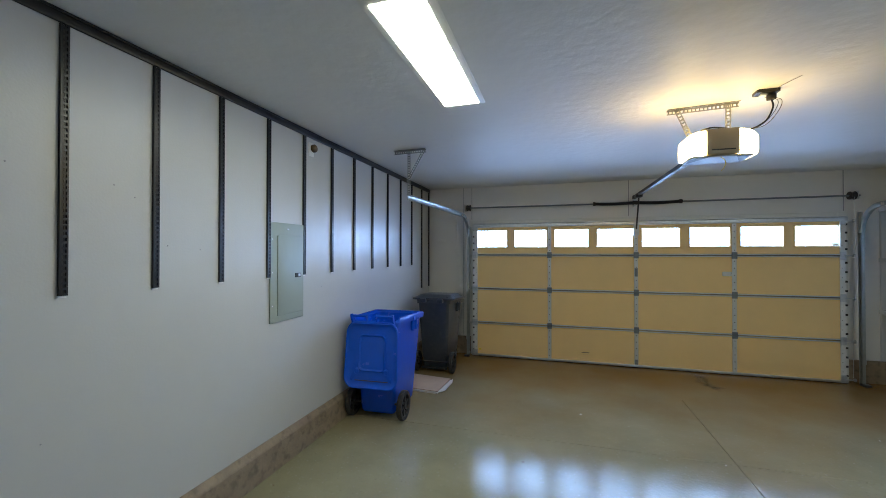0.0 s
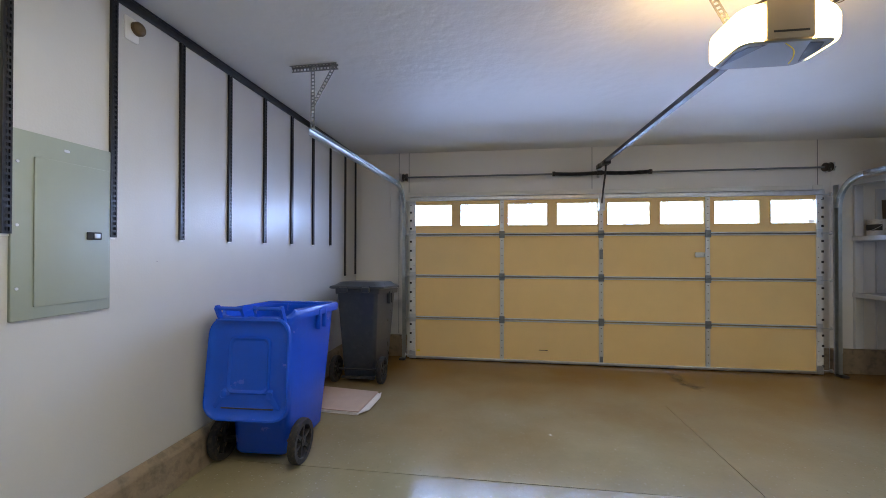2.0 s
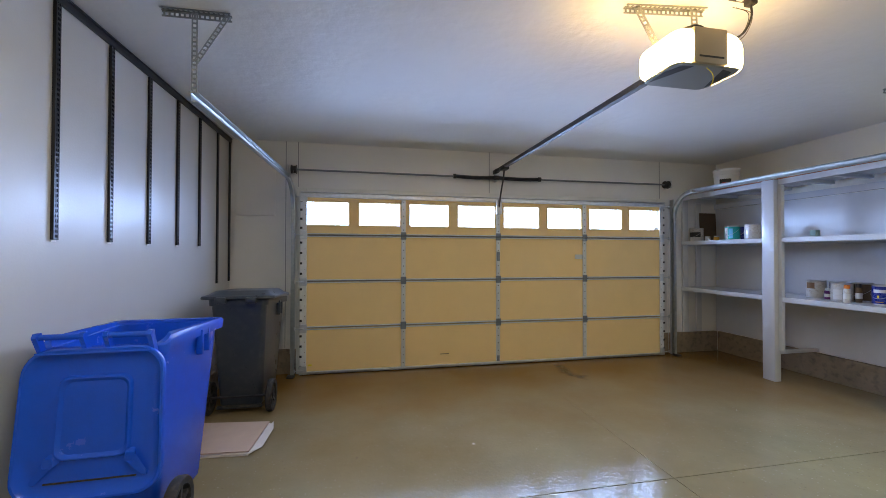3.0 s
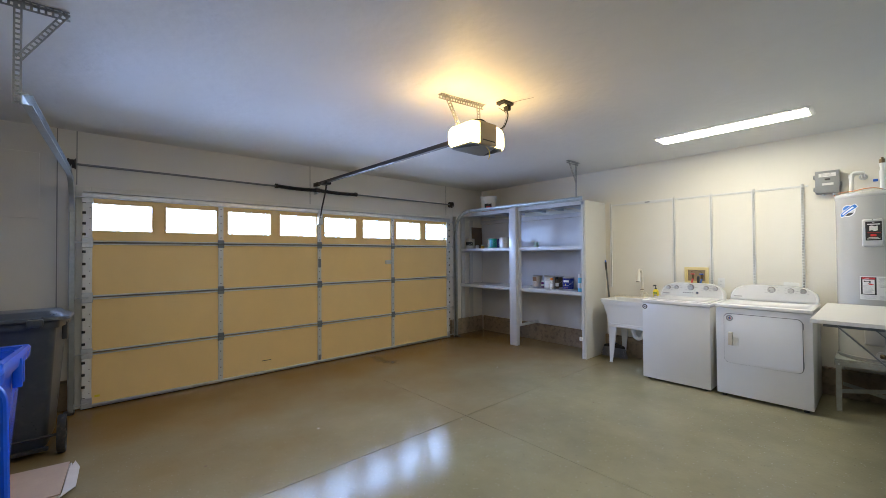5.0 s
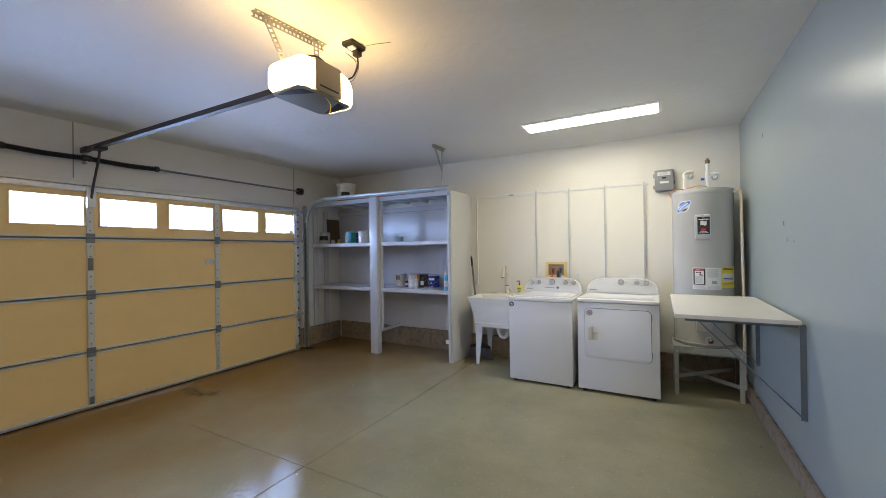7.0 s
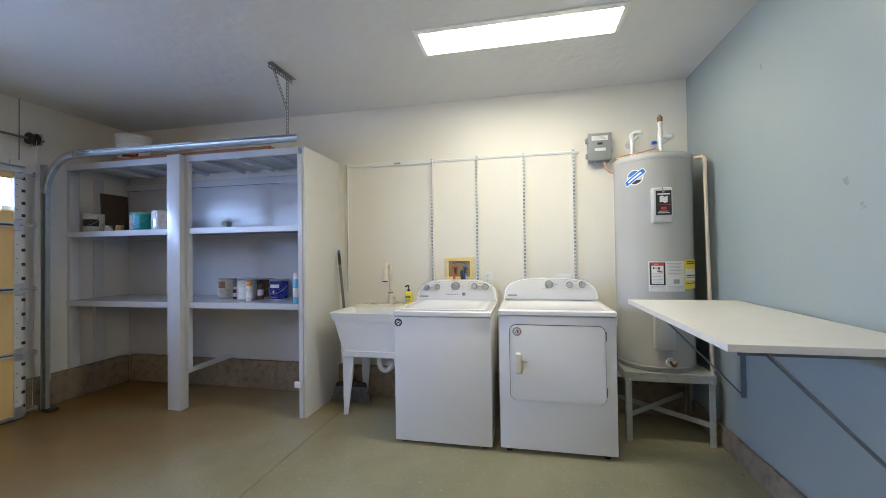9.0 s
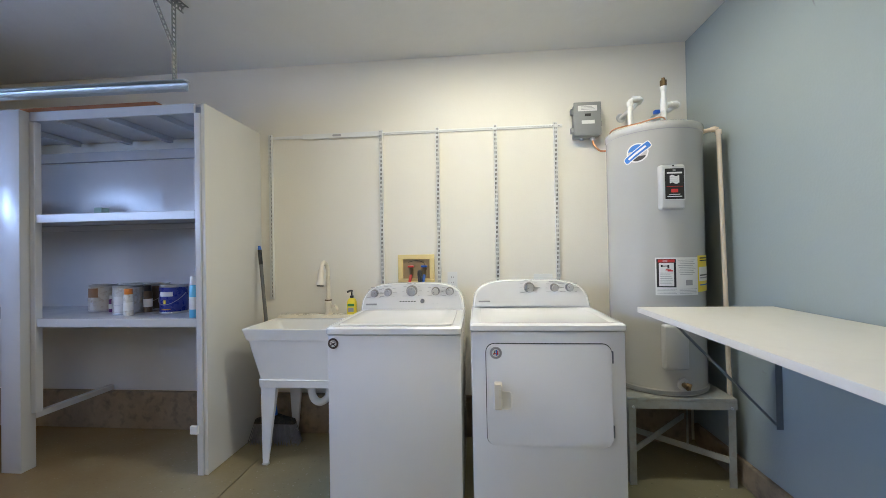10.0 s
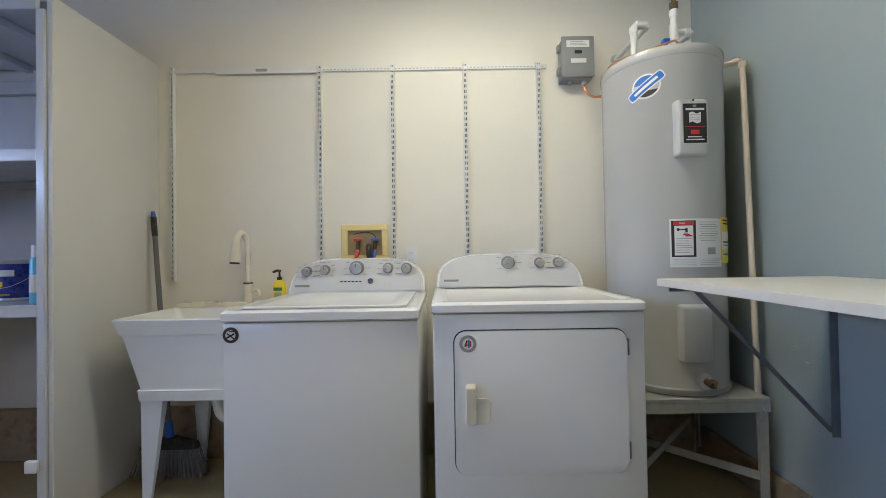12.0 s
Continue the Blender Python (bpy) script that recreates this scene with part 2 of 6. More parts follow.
TAN = material("opener_tan", (0.36, 0.30, 0.22), 0.4, 0.1, var=0.03)
# white plastic with the daylight's blue cast put into its colour
LEGDAYLIT = material("leg_daylit_white_plastic", (0.70, 0.72, 0.75), 0.4, var=0.03)
BRISTLE = material("grey_bristle", (0.19, 0.19, 0.21), 0.7, var=0.2, scale=30.0)
HANDLEGREY = material("broom_handle_grey", (0.12, 0.12, 0.12), 0.4)
# white paint greyed to carry the shade under heater and table
STANDPAINT = material("stand_shaded_white_paint", (0.38, 0.395, 0.37), 0.5, var=0.12, scale=14.0, bump=0.2, dirt=(0.33, 0.27, 0.2), dirt_amount=0.6)
TABLETOP = material("white_laminate", (0.70, 0.68, 0.64), 0.4, var=0.03, scale=5.0, dirt=(0.58, 0.53, 0.46), dirt_amount=0.2)
RECESS = material("recess_tan", (0.36, 0.27, 0.15), 0.6, var=0.1)
SLOT = material("slot_shadow_steel", (0.025, 0.025, 0.027), 0.6)
LEAF = material("dry_leaf", (0.16, 0.10, 0.05), 0.8, var=0.3, scale=60.0)
WOODPALE = material("painted_trim", (0.70, 0.70, 0.66), 0.4, var=0.03)

# ---- building helpers ----


def box(bm, x0, y0, z0, x1, y1, z1, bev=0.0, seg=2):
    """A box between two corners, its edges rounded by bev."""
    m = Matrix.Translation(((x0 + x1) / 2, (y0 + y1) / 2, (z0 + z1) / 2)) @ Matrix.Diagonal((abs(x1 - x0), abs(y1 - y0), abs(z1 - z0), 1))
    made = bmesh.ops.create_cube(bm, size=1.0, matrix=m)["verts"]
    if bev:
        edges = list({e for v in made for e in v.link_edges})
        bmesh.ops.bevel(bm, geom=edges, offset=bev, segments=seg, affect="EDGES", profile=0.5)
    return bm


def along(p0, p1):
    d = Vector(p1) - Vector(p0)
    return Matrix.Translation((Vector(p0) + Vector(p1)) / 2) @ d.to_track_quat("Z", "Y").to_matrix().to_4x4(), d.length


def rod(bm, p0, p1, r0, r1=None, seg=16):
    """A round bar or cone from p0 to p1."""
    m, n = along(p0, p1)
    bmesh.ops.create_cone(bm, cap_ends=True, segments=seg, radius1=r0, radius2=r0 if r1 is None else r1, depth=n, matrix=m)
    return bm


def bar(bm, p0, p1, w, d, bev=0.0):
    """A flat bar from p0 to p1, w by d across."""
    m, n = along(p0, p1)
    made = bmesh.ops.create_cube(bm, size=1.0, matrix=m @ Matrix.Diagonal((w, d, n, 1)))["verts"]
    if bev:
        bmesh.ops.bevel(bm, geom=list({e for v in made for e in v.link_edges}), offset=bev, segments=1, affect="EDGES")
    return bm


def smooth_path(pts, n=8):
    """A smooth line through the given points."""
    pts = [Vector(p) for p in pts]
    ext = [2 * pts[0] - pts[1]] + pts + [2 * pts[-1] - pts[-2]]
    out = []
    for i in range(1, len(ext) - 2):
        a, b, c, d = ext[i - 1:i + 3]
        for k in range(n):
            t = k / n
            out.append(0.5 * (2 * b + (c - a) * t + (2 * a - 5 * b + 4 * c - d) * t * t + (3 * b - a - 3 * c + d) * t ** 3))
    return out + [pts[-1]]


def sweep(bm, pts, profile, closed=True, up=(0, 0, 1)):
    """Draws a flat profile (side, up) along a line of points."""
    pts = [Vector(p) for p in pts]
    rings = []
    for i, p in enumerate(pts):
        d = (pts[min(i + 1, len(pts) - 1)] - pts[max(i - 1, 0)]).normalized()
        side = d.cross(Vector(up))
        if side.length < 1e-4:
            side = d.cross(Vector((0, 1, 0)))
        side.normalize()
        top = side.cross(d).normalized()
        rings.append([bm.verts.new(p + side * a + top * b) for a, b in profile])
    n = len(profile)
    for a, b in zip(rings, rings[1:]):
        for k in range(n if closed else n - 1):
            bm.faces.new((a[k], a[(k + 1) % n], b[(k + 1) % n], b[k]))
    if closed:
        bm.faces.new(list(reversed(rings[0])))
        bm.faces.new(rings[-1])
    return bm


def circle(r, seg=10):
    return [(r * math.cos(2 * math.pi * k / seg), r * math.sin(2 * math.pi * k / seg)) for k in range(seg)]


def tube(bm, pts, r, seg=10, up=(0, 0, 1)):
    return sweep(bm, pts, circle(r, seg), True, up)


def lathe(bm, profile, seg=28, at=(0, 0, 0)):
    """Turns a profile of (radius, height) round the upright line through at."""
    rings = []
    for r, z in profile:
        rings.append([bm.verts.new((at[0] + r * math.cos(2 * math.pi * k / seg), at[1] + r * math.sin(2 * math.pi * k / seg), at[2] + z)) for k in range(seg)])
    for a, b in zip(rings, rings[1:]):
        for k in range(seg):
            bm.faces.new((a[k], a[(k + 1) % seg], b[(k + 1) % seg], b[k]))
    if profile[0][0] > 1e-5:
        bm.faces.new(list(reversed(rings[0])))
    if profile[-1][0] > 1e-5:
        bm.faces.new(rings[-1])
    return bm


def round_rect(hx, hy, r, n=5):
    """Outline of a rounded rectangle, anticlockwise."""
    out = []
    for sx, sy, a0 in ((1, 1, 0), (-1, 1, 90), (-1, -1, 180), (1, -1, 270)):
        for k in range(n + 1):
            a = radians(a0 + 90 * k / n)
            out.append((sx * (hx - r) + r * math.cos(a), sy * (hy - r) + r * math.sin(a)))
    return out


def loft(bm, rings, cap0=True, cap1=True):
    """Skins rings of 3D points that have the same count."""
    rows = [[bm.verts.new(p) for p in ring] for ring in rings]
    n = len(rows[0])
    for a, b in zip(rows, rows[1:]):
        for k in range(n):
            bm.faces.new((a[k], a[(k + 1) % n], b[(k + 1) % n], b[k]))
    if cap0:
        bm.faces.new(list(reversed(rows[0])))
    if cap1:
        bm.faces.new(rows[-1])
    return bm


def plate(bm, outline, m, depth, bev=0.0):
    """A flat outline in the x-y plane of m, depth thick along its z."""
    low = [bm.verts.new(m @ Vector((x, y, 0))) for x, y in outline]
    high = [bm.verts.new(m @ Vector((x, y, depth))) for x, y in outline]
    n = len(outline)
    faces = [bm.faces.new(list(reversed(low))), bm.faces.new(high)]
    faces += [bm.faces.new((low[k], low[(k + 1) % n], high[(k + 1) % n], high[k])) for k in range(n)]
    if bev:
        bmesh.ops.bevel(bm, geom=list(faces[1].edges), offset=bev, segments=3, affect="EDGES", profile=0.5)
    return bm


def facing_west(x, y, z):
    """A pose whose own x runs along -y, y up and z towards -x: the front of what stands at the east wall."""
    return Matrix(((0, 0, -1, x), (-1, 0, 0, y), (0, 1, 0, z), (0, 0, 0, 1)))


def facing_east(x, y, z):
    return Matrix(((0, 0, 1, x), (1, 0, 0, y), (0, 1, 0, z), (0, 0, 0, 1)))


def facing_south(x, y, z):
    return Matrix(((1, 0, 0, x), (0, 0, -1, y), (0, 1, 0, z), (0, 0, 0, 1)))


def finish(name, bm, mat, smooth=True):
    bmesh.ops.recalc_face_normals(bm, faces=bm.faces[:])
    me = bpy.data.meshes.new(name)
    bm.to_mesh(me)
    bm.free()
    me.materials.append(mat)
    if smooth:
        me.shade_smooth()
        me.set_sharp_from_angle(angle=radians(35))
    return new(name, me)


def part(name, bm, mat, parent, label="", smooth=True):
    """Links a bmesh as one mesh under a thing or a part."""
    ob = finish(name, bm, mat, smooth)
    ob.parent = parent
    if label:
        ob["label"] = label
    return ob


def solo(name, bm, mat, label, category, group="", kind="", at=None, smooth=True):
    ob = finish(name, bm, mat, smooth)
    if at is not None:
        ob.matrix_basis = at
    return tagged(ob, label, category, group, kind)


def thing(name, at, label, category, group="", kind=""):
    ob = new(name)
    ob.empty_display_size = 0.1
    ob.matrix_basis = at
    return tagged(ob, label, category, group, kind)


def B():
    return bmesh.new()


def perforated(bm, p0, p1, w, t, normal, hole=0.005, pitch=0.025):
    """A steel strap from p0 to p1 with a row of holes, as a ladder of small webs."""
    p0, p1, n = Vector(p0), Vector(p1), Vector(normal).normalized()
    d = (p1 - p0)
    length = d.length
    d.normalize()
    side = d.cross(n).normalized()
    basis = Matrix((side, n, d)).transposed().to_4x4()
    h = hole * 1.6
    for s in (-1, 1):
        c = p0 + d * length / 2 + side * s * (w / 2 - (w / 2 - h) / 2)
        bmesh.ops.create_cube(bm, size=1.0, matrix=Matrix.Translation(c) @ basis @ Matrix.Diagonal((w / 2 - h, t, length, 1)))
    count = max(2, int(length / pitch))
    for k in range(count):
        c = p0 + d * (k + 0.5) * length / count
        bmesh.ops.create_cube(bm, size=1.0, matrix=Matrix.Translation(c) @ basis @ Matrix.Diagonal((2 * h, t, length / count - 2 * h, 1)))
    return bm


# ---- the large structure ----
XW, XE, YS, YN, YB, XR, H = -2.055, 4.655, 0.825, 6.50, -1.6, 1.30, 2.765
T = 0.14


def setting(name, bm, mat, label, category):
    return solo(name, bm, mat, label, category, kind="structure", smooth=False)


setting("wall_west", box(B(), XW - T, YB - T, -0.1, XW, YN + T, H + 0.1), WESTWALL, "painted garage wall, darkened for weaker light, with a soft sheen", "wall")
setting("wall_east", box(B(), XE, YS - T, -0.1, XE + T, YN + T, H + 0.1), CREAM, "cream white wall behind the laundry machines", "wall")
setting("wall_south", box(B(), XR, YS - T, -0.1, XE, YS, H + 0.1), GREYWALL, "blue-grey painted wall beside the folding table", "wall")
setting("wall_recess", box(B(), XR, YB - T, -0.1, XR + T, YS - T, H + 0.1), WALL, "plain painted wall of the rear recess", "wall")
setting("wall_rear", box(B(), XW, YB - T, -0.1, XR, YB, H + 0.1), WALL, "plain painted rear wall", "wall")
north = B()
DX0, DX1, DZ = -1.205, 3.585, 2.105
box(north, XW, YN, -0.1, DX0, YN + T, H + 0.1)
box(north, DX1, YN, -0.1, XE, YN + T, H + 0.1)
box(north, DX0, YN, DZ, DX1, YN + T, H + 0.1)
setting("wall_north", north, WALL, "painted front wall round the garage door opening", "wall")
setting("ceiling", box(B(), XW, YB, H, XE, YN, H + 0.1), CEIL, "white ceiling with a knockdown plaster texture", "ceiling")
# jamb between wall and door leaf
jamb = B()
box(jamb, DX0 - 0.10, 6.425, 0, DX0 + 0.01, YN - 0.002, DZ + 0.10, 0.003)
box(jamb, DX1 - 0.01, 6.425, 0, DX1 + 0.10, YN - 0.002, DZ + 0.10, 0.003)
box(jamb, DX0 + 0.012, 6.425, DZ - 0.01, DX1 - 0.012, YN - 0.002, DZ + 0.10, 0.003)
setting("trim_door_jamb", jamb, WOODPALE, "painted wooden jamb round the garage door", "trim")
for k, x in enumerate((1.10, 3.68, -1.44, -1.30)):
    setting("trim", box(B(), x - 0.004, YN - 0.004, DZ + 0.12 if k != 2 else 0.3, x + 0.004, YN - 0.0005, H), BOXGREY, "thin dark drywall joint on the header", "trim")
setting("trim_access_panel", box(B(), -1.98, YN - 0.008, 1.87, -1.56, YN - 0.0005, 2.5, 0.003), WALL, "painted square access panel flush in the wall", "panel")
# concrete stem wall under the plaster
curb_profile = [(0.0005, 0.0), (0.046, 0.0), (0.044, 0.202), (0.038, 0.214), (0.008, 0.248), (0.0005, 0.248)]
setting("curb_west", loft(B(), [[(XW + x, y, z) for x, z in curb_profile] for y in (YB + 0.01, YN - 0.001)]), CONCRETE, "bare stained concrete curb with a sloped top along the wall", "curb")
setting("curb_east", box(B(), XE - 0.05, YS + 0.04, 0, XE - 0.0005, YN - 0.06, 0.285, 0.008), CONCRETE, "bare stained concrete curb behind shelf and machines", "curb")
setting("curb_north", box(B(), DX1 + 0.102, YN - 0.055, 0, XE - 0.052, YN - 0.0005, 0.285, 0.008), CONCRETE, "bare concrete curb beside the garage door", "curb")
setting("curb_northwest", box(B(), XW + 0.037, YN - 0.055, 0, DX0 - 0.102, YN - 0.0005, 0.285, 0.008), CONCRETE, "bare concrete curb behind the charcoal cart", "curb")
setting("curb_south", box(B(), XR, YS + 0.0005, 0, XE - 0.052, YS + 0.03, 0.14, 0.008), CONCRETE, "low scuffed concrete curb under the wall", "curb")
# floor: four slabs parted by saw-cut joints
floor = setting("floor", box(B(), XW - 0.05, YB - 0.05, -0.16, XE + 0.05, YN + 0.1, -0.012), JOINT, "coated concrete garage floor with saw-cut joints", "floor")
G = 0.003
for x0, x1 in ((XW - 0.03, 1.43 - G), (1.43 + G, XE + 0.03)):
    for y0, y1 in ((YB - 0.03, 3.735 - G), (3.735 + G, 5.15)):
        part("slab", box(B(), x0, y0, -0.011, x1, y1, 0.0), FLOOR, floor, smooth=False)
part("slab", box(B(), XW - 0.03, 5.15, -0.011, XE + 0.03, YN + T, 0.0), FLOOR, floor, smooth=False)
setting("ground", box(B(), -300, YN + T + 0.002, -0.30, 300, 400, -0.03), DRIVE, "pale concrete driveway outside the garage", "ground")

# ---- the garage door ----
LX0, LX1, LY = -1.247, 3.630, 6.357
ZS = (0.012, 0.546, 1.095, 1.640, 2.125)
STILES = (-0.045, 1.175, 2.400)


def garage_door():
    door = thing("garage_door", pose(0, LY, 0), "closed sectional garage door with tan foam panels and eight small windows", "garage door")
    w0 = LX0 + 0.055
    windows = [(w0 + 0.6115 * k, w0 + 0.6115 * k + 0.492) for k in range(8)]
    for s in range(4):
        z0, z1 = ZS[s] + 0.008, ZS[s + 1] - 0.008
        bm = B()
        if s < 3:
            box(bm, LX0, 0.012, z0, LX1, 0.052, z1, 0.004, 1)
        else:
            b, t = 1.760, 2.034
            box(bm, LX0, 0.012, z0, LX1, 0.052, b)
            box(bm, LX0, 0.012, t, LX1, 0.052, z1)
            edges = [LX0] + [v for w in windows for v in w] + [LX1]
            for a, c in zip(edges[::2], edges[1::2]):
                box(bm, a, 0.012, b, c, 0.052, t)
        section = part("door_section", bm, FOAM, door, smooth=False)
        # steel edges above and below each joint
        for z in ((ZS[s] + 0.015, ZS[s + 1] - 0.015) if s < 3 else (ZS[s] + 0.015,)):
            part("section_edge", box(B(), LX0 + 0.004, -0.007, z - 0.0068, LX1 - 0.004, 0.014, z + 0.0068, 0.003), EDGESTEEL, section)
    # strips added behind the joints so daylight doesn't show between sections
    for z in ZS[1:4]:
        part("joint_backing", box(B(), LX0, 0.0525, z - 0.03, LX1, 0.056, z + 0.03), PUNCHED, door)
    for a, c in windows:
        win = B()
        for x0, x1, z0, z1 in ((a - 0.012, c + 0.012, 1.748, 1.764), (a - 0.012, c + 0.012, 2.030, 2.046), (a - 0.012, a + 0.004, 1.764, 2.030), (c - 0.004, c + 0.012, 1.764, 2.030)):
            box(win, x0, 0.004, z0, x1, 0.016, z1, 0.002, 1)
        sash = part("window_frame", win, FOAM, door)
        pane = part("pane", box(B(), a - 0.002, 0.028, 1.758, c + 0.002, 0.032, 2.036), GLASS, sash, smooth=False)
        pane.visible_shadow = False
    part("sticker", box(B(), windows[7][1] - 0.085, 0.022, 1.766, windows[7][1] - 0.012, 0.027, 1.800), PAPER, door, "small torn paper sticker on the glass")
    for s in range(4):
        z0, z1 = ZS[s] + 0.03, ZS[s + 1] - 0.03
        for x in STILES:
            stile = part("stile", box(B(), x - 0.026, -0.003, z0, x + 0.026, 0.0115, z1, 0.003, 1), STEEL_PALE, door)
            dots = B()
            for k in range(5):
                zz = z0 + (k + 0.5) * (z1 - z0) / 5
                rod(dots, (x, -0.0055, zz), (x, -0.002, zz), 0.006, seg=8)
            part("rivet", dots, DARKSTEEL, stile)
        for x0, sgn in ((LX0, 1), (LX1, -1)):
            stile = part("end_stile", box(B(), x0 - 0.006, -0.004, z0 - 0.02, x0 + sgn * 0.068, 0.0115, z1 + 0.02, 0.003, 1), EDGESTEEL, door)
            slots = B()
            for k in range(4):
                zz = z0 + (k + 0.5) * (z1 - z0) / 4
                box(slots, x0 - sgn * 0.007, -0.0065, zz - 0.013, x0 + sgn * 0.020, -0.003, zz + 0.013, 0.002, 1)
                rod(slots, (x0 + sgn * 0.05, -0.006, zz + 0.05), (x0 + sgn * 0.05, -0.003, zz + 0.05), 0.004, seg=8)
            part("slot", slots, SLOT, stile)
    for z in ZS[1:4]:
        for x in STILES:
            hinge = B()
            box(hinge, x - 0.034, -0.012, z - 0.045, x + 0.034, -0.004, z + 0.045, 0.003, 1)
            rod(hinge, (x - 0.036, -0.016, z), (x + 0.036, -0.016, z), 0.008, seg=10)
            part("hinge", hinge, STRUT, door)
    for z in (0.06, *ZS[1:4], 2.085):
        for x, sgn in ((LX0, 1), (LX1, -1)):
            roller = B()
            box(roller, x - 0.012, -0.018, z - 0.05, x + sgn * 0.075, -0.005, z + 0.05, 0.004, 1)
            rod(roller, (x + sgn * 0.04, -0.032, z), (x - sgn * 0.055, -0.032, z), 0.007, seg=10)
            rod(roller, (x - sgn * 0.050, -0.032, z), (x - sgn * 0.064, -0.032, z), 0.022, seg=14)
            part("roller_bracket", roller, STEEL, door)
    strut = B()
    sweep(strut, [(LX0, -0.004, 2.110), (LX1, -0.004, 2.110)], [(0.0, -0.028), (0.024, -0.022), (0.028, 0.0), (0.024, 0.022), (0.0, 0.028), (-0.008, 0.0)])
    part("top_strut", strut, STEEL, door)
    part("top_edge", box(B(), LX0, -0.026, 2.140, LX1, 0.05, 2.150, 0.002, 1), STEEL, door)
    part("bottom_rail", box(B(), LX0, -0.012, 0.010, LX1, 0.05, 0.040, 0.004), STEEL, door)
    part("bottom_seal", box(B(), LX0, 0.0, 0.0005, LX1, 0.045, 0.011, 0.004), RUBBER, door, "black rubber bottom seal")
    lock = B()
    plate(lock, round_rect(0.055, 0.03, 0.012), facing_south(2.31, -0.003, 1.385), 0.012, 0.003)
    rod(lock, (2.36, -0.012, 1.385), (2.36, -0.038, 1.385), 0.010)
    bar(lock, (2.36, -0.036, 1.355), (2.36, -0.036, 1.415), 0.012, 0.006)
    part("lock", lock, STEEL_PALE, door, "pale slide lock")
    part("latch_plate", box(B(), 1.155, -0.012, 1.33, 1.195, -0.004, 1.45, 0.003), STRUT, door)
    part("latch_plate", box(B(), 1.157, -0.012, 0.05, 1.193, -0.004, 0.12, 0.003), STRUT, door)
    part("arm_bracket", box(B(), 1.140, -0.045, 1.93, 1.210, -0.004, 2.12, 0.006), STEEL, door)
    part("label_tag", box(B(), LX0 + 0.09, 0.0085, 0.10, LX0 + 0.13, 0.0115, 0.122), YELLOW, door, "tiny yellow maker's label")
    part("scratch", box(B(), 0.42, 0.0085, 0.165, 0.53, 0.0115, 0.172), DARKSTEEL, door, "dark scuff mark")
    return door


garage_door()


def door_track(x, sgn, label, flare=0.0):
    """Upright, bend and level run of one roller track, hung from the ceiling at its rear end."""
    tr = thing("door_track", pose(x, 0, 0, 0, 0, flare), label, "door track", "garage door tracks")
    c = [(-0.020, -0.026), (0.016, -0.026), (0.020, -0.018), (0.020, 0.018), (0.016, 0.026), (-0.020, 0.026), (-0.020, 0.022), (0.012, 0.022), (0.016, 0.016), (0.016, -0.016), (0.012, -0.022), (-0.020, -0.022)]
    if sgn > 0:
        c = [(-a, b) for a, b in c]
    part("upright", sweep(B(), [(0, LY - 0.032, 0.02), (0, LY - 0.032, 1.93)], [(a, -b) for a, b in c], up=(0, 1, 0)), TRACKSTEEL, tr)
    bend = []
    R = 0.33
    for k in range(11):
        a = radians(9 * k)
        bend.append((0, LY - 0.032 - R + R * math.cos(a), 1.932 + R * math.sin(a)))
    part("bend", sweep(B(), bend, c, up=(0, -1, 0.02)), TRACKSTEEL, tr)
    yb = LY - 0.032 - R
    part("level_run", sweep(B(), [(0, yb - 0.002, 2.262), (0, 3.84, 2.245)], c), TRACKSTEEL, tr)
    ledge = B()
    box(ledge, -0.016 + sgn * 0.012, 3.84, 2.272, 0.016 + sgn * 0.012, yb, 2.277)
    part("stiffener", ledge, TRACKSTEEL, tr)
    for z in (0.30, 1.0, 1.75):
        foot = B()
        box(foot, sgn * 0.018, LY - 0.055, z - 0.03, sgn * 0.024, YN - 0.08, z + 0.03)
        part("wall_bracket", foot, STEEL, tr)
    part("angle", box(B(), sgn * 0.020, LY - 0.01, 0.0, sgn * 0.027, LY + 0.066, 2.20), STEEL, tr)
    part("foot_bolt", box(B(), -0.05 if sgn < 0 else -0.03, LY - 0.11, 0.0005, 0.03 if sgn < 0 else 0.05, LY - 0.02, 0.028, 0.008), DARKSTEEL, tr)
    # ceiling hanger of punched angle
    bar_ = B()
    x0, x1 = (-0.22, 0.14) if sgn < 0 else (0.14, -0.16)
    perforated(bar_, (x0, 3.945, H - 0.004), (x1, 3.945, H - 0.004), 0.034, 0.003, (0, 0, 1))
    perforated(bar_, (x0, 3.962, H - 0.021), (x1, 3.962, H - 0.021), 0.034, 0.003, (0, 1, 0))
    part("ceiling_angle", bar_, PUNCHED, tr)
    part("hanger", perforated(B(), (sgn * 0.045, 3.942, 2.245), (sgn * 0.045, 3.942, H - 0.008), 0.032, 0.003, (0, 1, 0)), PUNCHED, tr)
    part("brace", perforated(B(), (sgn * 0.040, 3.938, 2.47), (x1 + sgn * 0.012, 3.938, H - 0.012), 0.030, 0.003, (0, 1, 0)), PUNCHED, tr)
    return tr


door_track(-1.4775, -1, "galvanised curved roller track hung by punched steel", -1.38)
door_track(3.765, 1, "galvanised curved roller track passing over the shelf")


